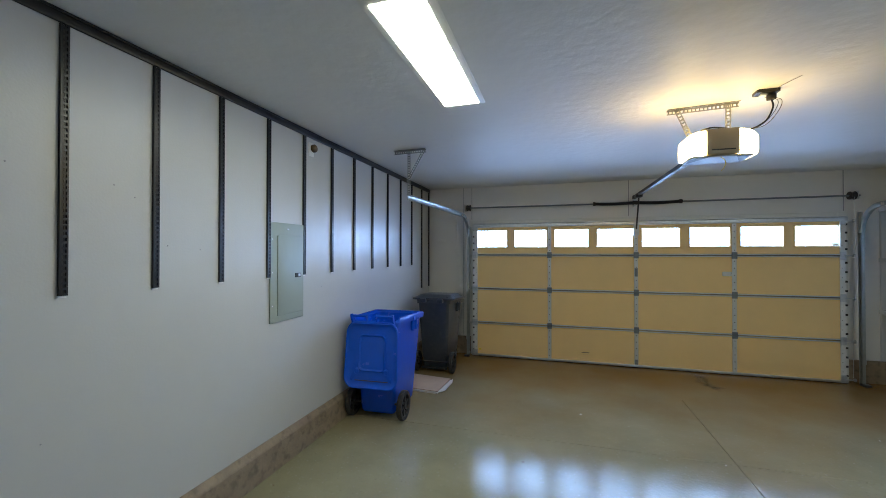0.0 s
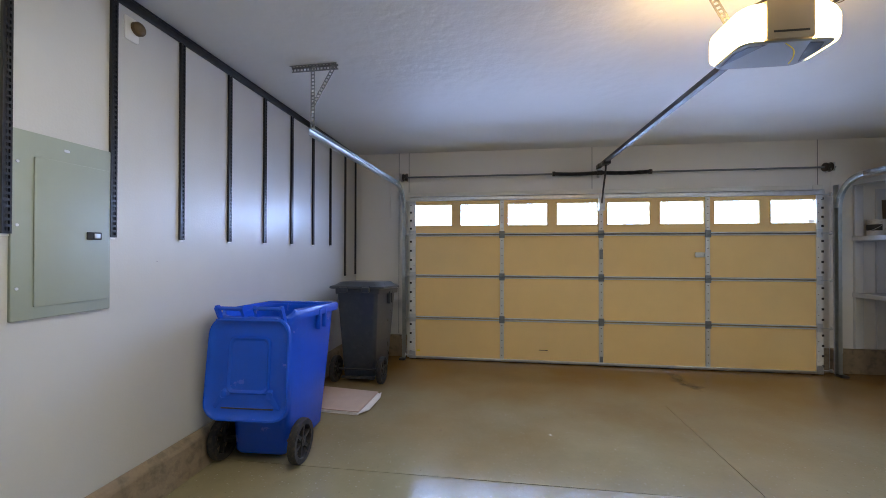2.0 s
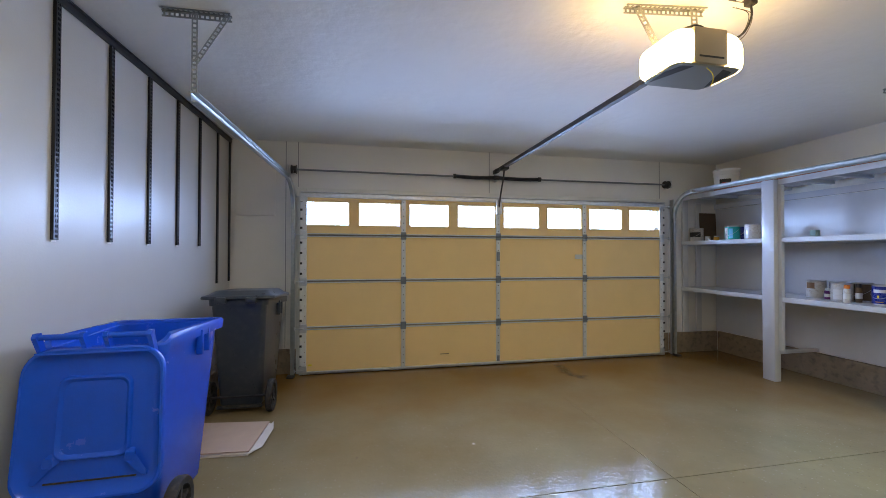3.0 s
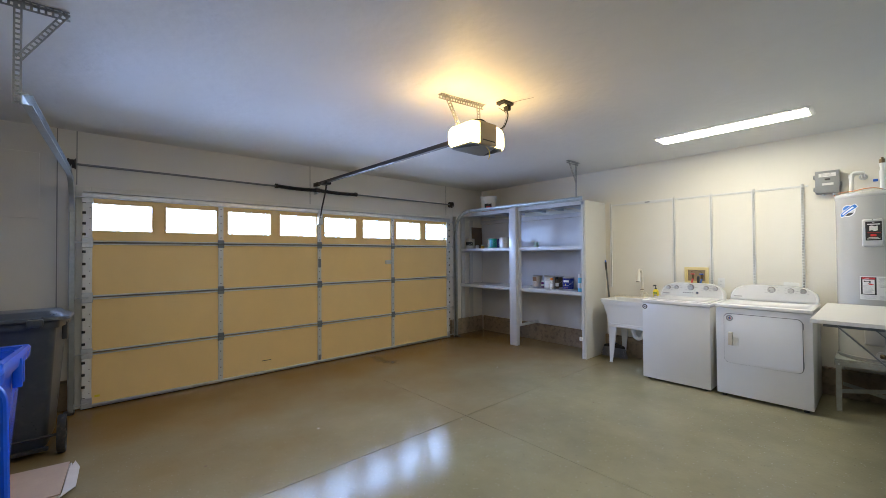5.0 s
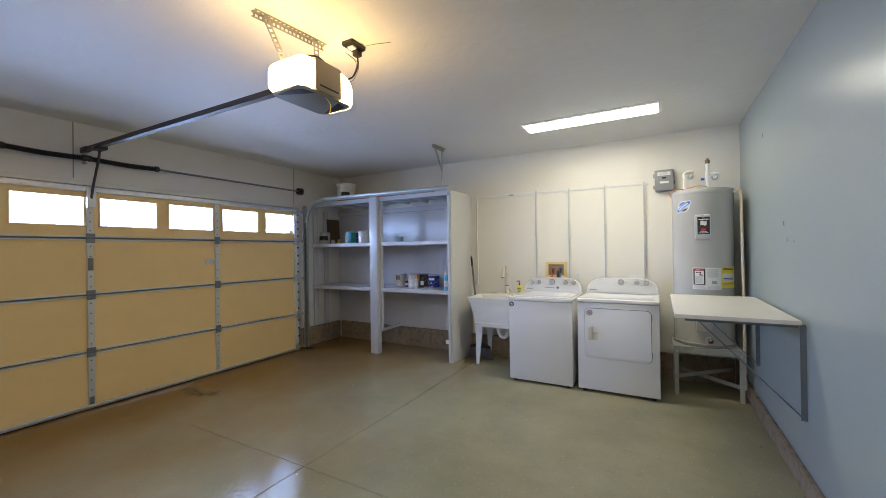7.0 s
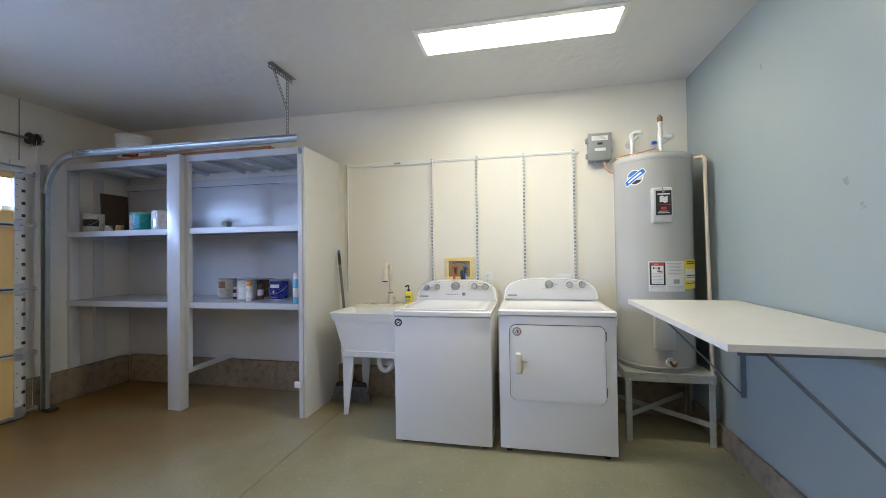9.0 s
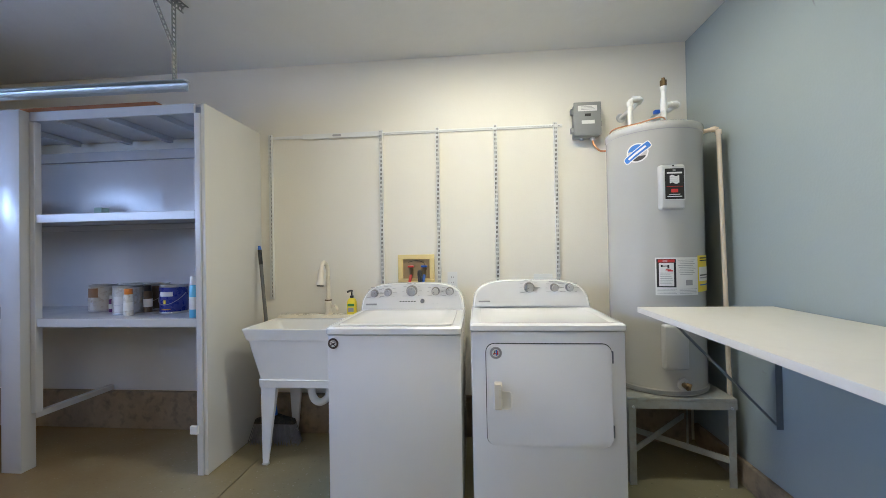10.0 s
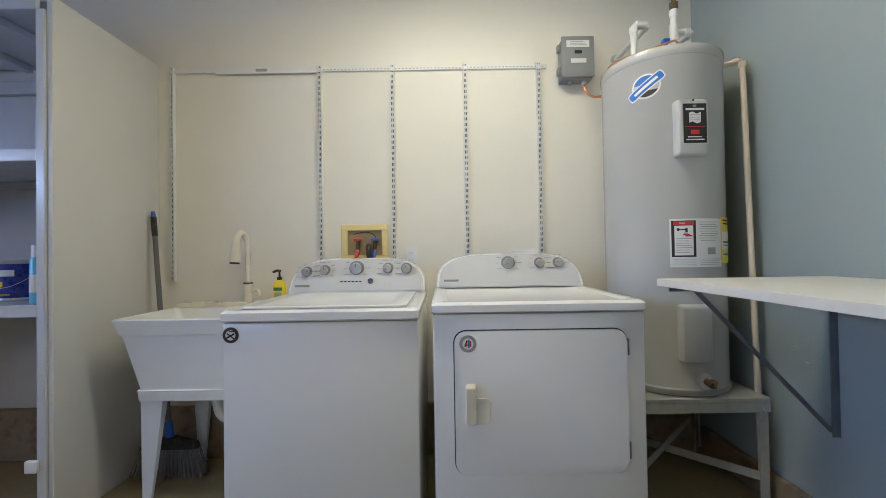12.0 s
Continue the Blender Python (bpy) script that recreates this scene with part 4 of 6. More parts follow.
def storage_shelf():
    s = thing("storage_shelf", pose(0, 0, 0), "white painted built-in wooden storage shelf, sparsely filled", "shelf")
    part("side_panel", box(B(), FX + 0.004, 3.940, 0.0005, XE - 0.002, 3.962, 2.262, 0.002, 1), SHELFSIDE, s)
    part("front_stud", box(B(), FX - 0.006, 3.964, 0.0005, FX + 0.034, 4.002, 2.20, 0.003, 1), SHELFPAINT, s)
    part("post", box(B(), FX - 0.055, 5.125, 0.0005, FX + 0.030, 5.262, 2.262, 0.004), SHELFPAINT, s)
    part("post_cleat", box(B(), FX - 0.003, 5.085, 0.35, FX + 0.040, 5.124, 2.20, 0.003, 1), SHELFPAINT, s)
    for z in (0.945, 1.607):
        part("shelf_board", box(B(), FX + 0.022, 3.965, z - 0.022, XE - 0.003, YN - 0.003, z, 0.002, 1), SHELFPAINT, s)
        part("shelf_edge", box(B(), FX, 4.004, z - 0.052, FX + 0.020, 5.083, z + 0.001, 0.003, 1), SHELFPAINT, s)
        part("shelf_edge", box(B(), FX, 5.264, z - 0.052, FX + 0.020, YN - 0.003, z + 0.001, 0.003, 1), SHELFPAINT, s)
        part("ledger", box(B(), XE - 0.042, 3.966, z - 0.066, XE - 0.003, YN - 0.004, z - 0.024, 0.002, 1), SHELFPAINT, s)
        part("end_cleat", box(B(), FX + 0.03, YN - 0.042, z - 0.066, XE - 0.045, YN - 0.003, z - 0.024, 0.002, 1), SHELFPAINT, s)
    part("top_board", box(B(), FX + 0.022, 3.965, 2.245, XE - 0.003, YN - 0.003, 2.262, 0.002, 1), SHELFPAINT, s)
    part("top_edge", box(B(), FX, 4.004, 2.203, FX + 0.020, 5.123, 2.263, 0.003, 1), SHELFPAINT, s)
    part("top_edge", box(B(), FX, 5.264, 2.203, FX + 0.020, YN - 0.003, 2.263, 0.003, 1), SHELFPAINT, s)
    for y in (4.28, 4.62, 4.96, 5.40, 5.75, 6.10):
        part("joist", box(B(), FX + 0.022, y, 2.205, XE - 0.045, y + 0.038, 2.243, 0.002, 1), SHELFPAINT, s)
    part("ledger", box(B(), XE - 0.042, 3.966, 2.090, XE - 0.003, YN - 0.004, 2.163, 0.002, 1), SHELFPAINT, s)
    part("back_panel", box(B(), XE - 0.012, 3.966, 0.29, XE - 0.0025, YN - 0.004, 2.085), SHELFPAINT, s)
    part("end_batten", box(B(), FX + 0.24, YN - 0.030, 0.29, FX + 0.33, YN - 0.003, 2.16, 0.003, 1), SHELFPAINT, s)
    part("end_batten", box(B(), FX + 0.01, YN - 0.036, 0.29, FX + 0.10, YN - 0.003, 2.20, 0.003, 1), SHELFPAINT, s)
    part("low_brace", box(B(), FX + 0.03, 5.126, 0.305, XE - 0.055, 5.165, 0.345, 0.003, 1), SHELFPAINT, s)
    part("low_cleat", box(B(), FX - 0.026, 3.985, 0.255, FX - 0.007, 4.035, 0.305, 0.004, 1), WHITE_PLASTIC, s)


storage_shelf()


def paint_can(x, y, z, mat, label, r=0.083, h=0.190, turn=0.0, stripe=None, group="paint cans"):
    c = thing("paint_can", pose(x, y, z, 0, 0, turn), label, "paint can", group)
    can = B()
    lathe(can, [(r, 0.0005), (r + 0.002, 0.003), (r, 0.007), (r - 0.0015, 0.010), (r - 0.0015, h - 0.012), (r, h - 0.008), (r + 0.0015, h - 0.003), (r, h), (r - 0.010, h), (r - 0.012, h - 0.006)], 30)
    part("tin", can, TIN, c)
    wrap = B()
    lathe(wrap, [(r - 0.001, 0.012), (r + 0.0006, 0.012), (r + 0.0006, h - 0.016), (r - 0.001, h - 0.016)], 30)
    part("label_wrap", wrap, mat, c)
    if stripe:
        for a0, a1, z0, z1, m in stripe:
            part("label_print", arc_patch(r + 0.0012, a0, a1, z0, z1), m, c)
    part("lid", lathe(B(), [(r - 0.013, h - 0.007), (r - 0.013, h - 0.003), (r - 0.022, h - 0.001), (r - 0.026, h - 0.005), (0.00001, h - 0.005)], 30), TIN, c)
    handle = B()
    pts = [(0.0, (r + 0.004) * math.cos(a), h - 0.055 - 0.075 * math.sin(a)) for a in [math.pi * k / 16 for k in range(17)]]
    pts = [(-(r + 0.007) * math.sin(math.pi * k / 16) * 0.98, y_, z_) for k, (_, y_, z_) in enumerate(pts)]
    tube(handle, pts, 0.0016, 6)
    part("wire_handle", handle, STEEL, c)
    return c


def arc_patch(r, a0, a1, z0, z1, n=14, t=0.0012):
    """A thin curved patch on an upright cylinder; angles in degrees from +x."""
    bm = B()
    rows = []
    for k in range(n + 1):
        a = radians(a0 + (a1 - a0) * k / n)
        c, s = math.cos(a), math.sin(a)
        rows.append([(r * c, r * s, z0), ((r + t) * c, (r + t) * s, z0), ((r + t) * c, (r + t) * s, z1), (r * c, r * s, z1)])
    loft(bm, rows)
    return bm


def spray_can(x, y, z, body_mat, cap_mat, h, r, label):
    c = thing("spray_can", pose(x, y, z), label, "spray can", "spray cans")
    part("can", lathe(B(), [(r, 0.0005), (r, h * 0.74), (r * 0.8, h * 0.79), (r * 0.5, h * 0.80)], 22), body_mat, c)
    part("cap", lathe(B(), [(r * 0.84, h * 0.795), (r * 0.82, h * 0.985), (r * 0.74, h), (0.00001, h)], 22), cap_mat, c)
    part("band", lathe(B(), [(r, h * 0.2), (r + 0.0008, h * 0.2), (r + 0.0008, h * 0.5), (r, h * 0.5)], 22), PAPER, c)
    return c


Z1, Z2 = 0.9455, 1.6075
paint_can(4.42, 5.020, Z1, CANWHITE, "dented white paint can with brown drips", stripe=[(150, 205, 0.10, 0.165, material("drip_brown", (0.30, 0.17, 0.09), 0.5))])
paint_can(4.50, 4.850, Z1, NAVY, "dark paint can standing behind a white one")
paint_can(4.29, 4.700, Z1, CANWHITE, "smeared white paint can with drips", stripe=[(165, 215, 0.02, 0.12, PAPER)])
paint_can(4.48, 4.655, Z1, BROWNBOARD, "brown paint can at the back of the shelf")
paint_can(4.315, 4.380, Z1, NAVY, "glossy navy blue paint can with pale print", stripe=[(155, 215, 0.115, 0.145, PAPER), (176, 186, 0.065, 0.09, YELLOW), (165, 205, 0.025, 0.032, AMBER)])
spray_can(4.17, 4.580, Z1, CANWHITE, ORANGE, 0.175, 0.027, "small white spray can with an orange cap")
spray_can(4.32, 4.580, Z1, BROWNBOARD, BLACK, 0.185, 0.026, "dark brown spray can with a black cap")
spray_can(4.34, 4.860, Z1, PURPLE, WHITE_PLASTIC, 0.115, 0.026, "short purple spray bottle with a white cap")
spray_can(4.10, 4.062, Z1, AQUA, WHITE_PLASTIC, 0.255, 0.030, "tall light blue spray can with a white cap")
paint_can(4.21, 6.395, Z2, CANWHITE, "white paint can with a dark label", stripe=[(150, 260, 0.06, 0.13, PRINT)])
paint_can(4.25, 5.870, Z2, TEAL, "teal green paint can with a white band", stripe=[(150, 185, 0.02, 0.16, CANWHITE), (195, 225, 0.03, 0.15, AQUA)])
paint_can(4.42, 5.895, Z2, NAVY, "dark blue paint can beside a teal one")
paint_can(4.20, 5.555, Z2, CANWHITE, "plain tin paint can with a pale label", stripe=[(160, 220, 0.04, 0.10, TIN)])
for y, mat, lab in ((6.20, CANWHITE, "tiny pale jar on the shelf"), (6.06, AMBER, "small amber glass jar on the shelf")):
    j = thing("jar", pose(4.20, y, Z2), lab, "jar", "small jars")
    part("body", lathe(B(), [(0.030, 0.0005), (0.033, 0.006), (0.033, 0.045), (0.028, 0.052)], 20), mat, j)
    part("lid", lathe(B(), [(0.030, 0.0525), (0.031, 0.066), (0.00001, 0.067)], 20), TIN, j)
bx = thing("small_box", pose(4.42, 5.03, Z2), "small pale green carton on the shelf", "carton")
part("carton", box(B(), -0.03, -0.03, 0.0005, 0.03, 0.03, 0.085, 0.002), material("pale_green_card", (0.35, 0.50, 0.42), 0.6), bx)
solo("hardboard_sheet", box(B(), -0.14, -0.006, 0.0005, 0.14, 0.006, 0.42, 0.001, 1), BROWNBOARD, "dark brown hardboard sheet leaning on the wall", "board", at=pose(4.46, YN - 0.060, Z2, -3, 0, 0))
pl = thing("plank", pose(0, 0, 2.2635), "long reddish wooden plank lying on the shelf top", "plank")
part("board", box(B(), 4.050, 4.27, 0.0005, 4.19, 5.95, 0.030, 0.002, 1), WOOD, pl)
bk = thing("bucket", pose(4.27, 5.97, 2.2635) @ Matrix.Diagonal((1, 1, 0.84, 1)), "white plastic bucket with a dark label on top of the shelf", "bucket")
part("pail", lathe(B(), [(0.120, 0.0005), (0.124, 0.004), (0.142, 0.24), (0.150, 0.245), (0.150, 0.262), (0.144, 0.264), (0.146, 0.325), (0.153, 0.328), (0.153, 0.350), (0.146, 0.352), (0.138, 0.346), (0.118, 0.02), (0.00001, 0.015)], 36), WHITE_PLASTIC, bk)
part("label_print", arc_patch(0.1365, 190, 245, 0.08, 0.19), PRINT, bk, "dark printed label")
part("label_print", arc_patch(0.1385, 203, 236, 0.10, 0.13), PRINTRED, bk)

# ---- east wall: white standards ----


def white_standards():
    r = thing("wall_rail", pose(XE, 0, 2.216), "white steel hanging rail for shelf standards", "wall rail")
    part("bar", box(B(), -0.010, 1.675, -0.011, -0.0005, 3.868, 0.011, 0.002, 1), WHITE_PLASTIC, r)
    slots = B()
    for k in range(62):
        y = 1.70 + 0.0208 * k
        box(slots, -0.0106, y - 0.006, -0.0022, -0.0098, y + 0.006, 0.0022)
    part("rail_slot", slots, PRINTGREY, r)
    cover = B()
    box(cover, -0.016, 3.012, -0.020, -0.0105, 3.600, 0.018, 0.002, 1)
    part("cover_strip", cover, WHITE_PLASTIC, r)
    part("emblem", plate(B(), round_rect(0.034, 0.008, 0.0075), facing_west(-0.0162, 3.33, 0.0), 0.001), PRINTGREY, r)
    first = None
    for y in (3.853, 2.996, 2.574, 2.151, 1.725):
        at = Matrix.Translation((XE, y, 2.240)) @ Matrix.Rotation(math.pi, 4, "Z")
        if first is None:
            first = thing("wall_standard", at, "white double-slotted steel shelf standard", "wall standard", "white wall standards")
            part("channel", standard(1.245, 0.0135, 0.022, WHITE_PLASTIC, 39), WHITE_PLASTIC, first, smooth=False)
            part("web", box(B(), 0.0004, -0.0095, -1.245, 0.005, 0.0095, -0.001), SLOT, first)
        else:
            copy_thing(first, at)


white_standards()

# ---- laundry ----


def arch(half, h, n=22):
    """The rounded outline of a machine's console, seen from the front."""
    out = [(-half, 0.0)]
    for k in range(n + 1):
        u = -1 + 2 * k / n
        u = math.copysign(1 - (1 - abs(u)) ** 1.7, u)
        out.append((half * u, 0.012 + (h - 0.012) * (1 - abs(u) ** 4.2) ** 0.42))
    out.append((half, 0.0))
    return out


def console(parent, xf, yc, z0, half, h, back):
    """A leaning console: white shell and a silver face with a margin."""
    shell = B()
    outline = arch(half, h)
    lean = 0.42

    def face(s, dx, dz=0.0):
        return [(xf + dx + lean * b * s, yc - a * s, z0 + b * (1 - (1 - s) * 1.3) + dz) for a, b in outline]
    loft(shell, [[(xf + back, y, z) for _, y, z in face(1.0, 0)], face(1.0, 0.012), face(0.985, 0.0)], True, True)
    body = part("console", shell, WHITE, parent)
    f = B()
    loft(f, [face(0.955, -0.001, 0.007), face(0.95, -0.004, 0.007)], True, True)
    part("console_face", f, SILVER, body, "silver grey control face")
    return body


def knob(parent, x, y, z, r, deg):
    k = B()
    rings = [[(x - d, y + rr * math.cos(2 * math.pi * j / 24), z + rr * math.sin(2 * math.pi * j / 24)) for j in range(24)] for d, rr in ((-0.012, r * 1.12), (0.006, r * 1.12), (0.010, r * 1.04), (0.022, r * 0.95), (0.025, r * 0.88), (0.0252, r * 0.4))]
    loft(k, rings)
    ob = part("knob", k, CHROME, parent, "chrome-rimmed dial")
    cap = B()
    rod(cap, (x - 0.0254, y, z), (x - 0.028, y, z), r * 0.86, r * 0.80, 24)
    part("knob_cap", cap, KNOBCAP, ob)
    a = radians(deg)
    pt = B()
    bar(pt, (x - 0.0285, y + r * 0.2 * math.sin(a), z + r * 0.2 * math.cos(a)), (x - 0.0285, y + r * 0.68 * math.sin(a), z + r * 0.68 * math.cos(a)), 0.003, 0.0016)
    part("pointer", pt, PRINT, ob)
    # printed marks round the dial, too small to read
    ticks = B()
    for k2 in range(8):
        b = radians(-125 + 36 * k2)
        w, d = 0.006 + 0.004 * ((k2 * 5) % 3), r + 0.024
        zt = z + (d - 0.006) * math.cos(b)
        xt = x + 0.42 * (zt - z)
        box(ticks, xt - 0.004, y + d * math.sin(b) - w, zt - 0.0011, xt + 0.001, y + d * math.sin(b) + w, zt + 0.0011)
    part("dial_print", ticks, PRINTGREY, ob)


def badge(parent, x, y, z, r, ring, strokes):
    """A round sticker: a coloured ring, a pale middle and a few strokes on it."""
    def disc(k, dx, t):
        return plate(B(), [(r * k * math.cos(2 * math.pi * j / 26), r * k * math.sin(2 * math.pi * j / 26)) for j in range(26)], facing_west(x - dx, y, z), t)
    ob = part("badge", disc(1.0, 0.0, 0.0012), ring, parent, "small round sticker")
    part("badge_mark", disc(0.64, 0.0013, 0.0006), PAPER, ob)
    for u0, v0, u1, v1, w, mt in strokes:
        part("badge_stroke", bar(B(), (x - 0.0021, y - u0 * r, z + v0 * r), (x - 0.0021, y - u1 * r, z + v1 * r), 0.0008, w * r), mt, ob)


def washer():
    w = thing("washing_machine", pose(0, 0, 0), "white top-loading washing machine, its lid closed", "washing machine")
    x0, x1, y0, y1 = 3.775, 4.47, 2.384, 3.081
    part("cabinet", box(B(), x0, y0 + 0.002, 0.022, x1, y1 - 0.002, 0.903, 0.010), WHITE, w)
    for y in (y0 + 0.06, y1 - 0.06):
        for x in (x0 + 0.05, x1 - 0.05):
            part("foot", rod(B(), (x, y, 0.0005), (x, y, 0.0215), 0.02), RUBBER, w)
    top = B()
    loft(top, [ring_at(0.907, x0 - 0.010, x1, y0, y1, 0.02), ring_at(0.912, x0 - 0.016, x1, y0 - 0.002, y1 + 0.002, 0.02), ring_at(0.938, x0 - 0.014, x1, y0 - 0.002, y1 + 0.002, 0.02),
               ring_at(0.947, x0 - 0.004, x1, y0 + 0.008, y1 - 0.008, 0.02), ring_at(0.944, x0 + 0.045, x1 - 0.10, y0 + 0.06, y1 - 0.06, 0.03)])
    deck = part("top", top, WHITE, w)
    lid = B()
    loft(lid, [ring_at(0.9455, x0 + 0.035, x1 - 0.135, y0 + 0.045, y1 - 0.045, 0.03), ring_at(0.951, x0 + 0.035, x1 - 0.135, y0 + 0.045, y1 - 0.045, 0.03), ring_at(0.954, x0 + 0.042, x1 - 0.142, y0 + 0.052, y1 - 0.052, 0.03),
               ring_at(0.949, x0 + 0.08, x1 - 0.17, y0 + 0.10, y1 - 0.10, 0.05)])
    part("lid", lid, WHITE, w, "white enamel lid")
    groove = B()
    loft(groove, [ring_at(0.9462, x0 + 0.028, x1 - 0.128, y0 + 0.038, y1 - 0.038, 0.034), ring_at(0.9470, x0 + 0.028, x1 - 0.128, y0 + 0.038, y1 - 0.038, 0.034)])
    part("lid_gap", groove, PRINTGREY, w)
    cs = console(w, 4.350, (y0 + y1) / 2, 0.948, 0.345, 0.172, 0.135)
    for y, r, dg, zz in ((2.990, 0.024, -60, 1.054), (2.898, 0.024, 0, 1.060), (2.737, 0.034, 0, 1.068), (2.576, 0.025, 120, 1.066), (2.482, 0.025, 20, 1.064)):
        knob(cs, 4.346 + 0.42 * (zz - 0.955), y, zz, r, dg)
    part("start_button", rod(B(), (4.378, 2.662, 1.004), (4.356, 2.662, 1.004), 0.014), CHROME, cs)
    lights = B()
    for k in range(6):
        box(lights, 4.3625, 2.708 + 0.019 * k, 1.000, 4.368, 2.720 + 0.019 * k, 1.005)
    part("indicator_print", lights, PRINT, cs)
    part("name_bar", box(B(), 4.3535, 2.968, 0.979, 4.360, 3.042, 0.991, 0.001, 1), PRINTGREY, cs)
    badge(w, x0 - 0.0005, 3.047, 0.860, 0.028, PRINTBROWN, ((-0.5, -0.35, 0.5, 0.2, 0.22, PRINTBROWN), (-0.45, 0.25, 0.45, -0.45, 0.16, PRINTBROWN), (-0.2, 0.5, 0.5, 0.45, 0.14, PRINT)))


washer()


def dryer():
    d = thing("clothes_dryer", pose(0, 0, 0), "white front-loading clothes dryer, its door closed", "dryer")
    x0, x1, y0, y1 = 3.775, 4.47, 1.583, 2.336
    part("cabinet", box(B(), x0, y0 + 0.002, 0.030, x1, y1 - 0.002, 0.922, 0.010), WHITE, d)
    for y in (y0 + 0.06, y1 - 0.06):
        for x in (x0 + 0.05, x1 - 0.05):
            part("foot", rod(B(), (x, y, 0.0005), (x, y, 0.0295), 0.02), RUBBER, d)
    top = B()
    loft(top, [ring_at(0.926, x0 - 0.010, x1, y0, y1, 0.02), ring_at(0.931, x0 - 0.018, x1, y0 - 0.002, y1 + 0.002, 0.02), ring_at(0.954, x0 - 0.016, x1, y0 - 0.002, y1 + 0.002, 0.02),
               ring_at(0.963, x0 - 0.004, x1, y0 + 0.010, y1 - 0.010, 0.02), ring_at(0.963, x0 + 0.02, x1 - 0.10, y0 + 0.045, y1 - 0.045, 0.03), ring_at(0.958, x0 + 0.03, x1 - 0.12, y0 + 0.055, y1 - 0.055, 0.03)])
    part("top", top, WHITE, d)
    yc, zc = 1.9575, 0.612
    gap = part("door_gap", plate(B(), round_rect(0.3055, 0.2540, 0.0445), facing_west(x0 - 0.0003, yc, zc), 0.0020), PRINT, d)
    door = B()
    plate(door, round_rect(0.302, 0.2505, 0.042), facing_west(x0 - 0.0018, yc, zc), 0.012, 0.004)
    leaf = part("door", door, WHITE, d)
    part("hinge", box(B(), x0 - 0.012, y0 + 0.064, 0.77, x0 - 0.002, y0 + 0.071, 0.83, 0.002, 1), STRUT, d)
    part("hinge", box(B(), x0 - 0.012, y0 + 0.064, 0.41, x0 - 0.002, y0 + 0.071, 0.47, 0.002, 1), STRUT, d)
    scoop = B()
    loft(scoop, [[(x0 - 0.0139 - dd, 2.174 + a * k, 0.585 + b * k) for a, b in round_rect(0.036, 0.044, 0.016)] for dd, k in ((0, 1.06), (0.0028, 1.0), (0.0028, 0.93), (0.0006, 0.80))])
    part("handle_recess", scoop, WHITE_PLASTIC, leaf)
    grip = B()
    loft(grip, [[(x0 - 0.014 - dd, 2.204 + a * k, 0.611 + b * k) for a, b in round_rect(0.019, 0.068, 0.008)] for dd, k in ((0, 1), (0.020, 0.97), (0.026, 0.88))])
    part("handle", grip, BISQUE, leaf, "bisque plastic door handle")
    badge(d, x0 - 0.0142, 2.212, 0.820, 0.030, PRINTGREY, ((-0.35, -0.3, -0.1, 0.4, 0.16, PRINT), (0.1, -0.45, 0.1, 0.5, 0.2, PRINTBLUE), (-0.4, -0.12, 0.4, -0.12, 0.16, PRINTRED), (0.3, -0.35, 0.3, 0.35, 0.14, PRINTRED)))
    cs = console(d, 4.350, (y0 + y1) / 2, 0.964, 0.372, 0.168, 0.135)
    for y, r, dg, zz in ((1.963, 0.031, 115, 1.084), (1.803, 0.024, 90, 1.082), (1.707, 0.024, 60, 1.082)):
        knob(cs, 4.346 + 0.42 * (zz - 0.971), y, zz, r, dg)
    part("name_bar", box(B(), 4.3535, 2.218, 0.995, 4.360, 2.292, 1.006, 0.001, 1), PRINTGREY, cs)


dryer()


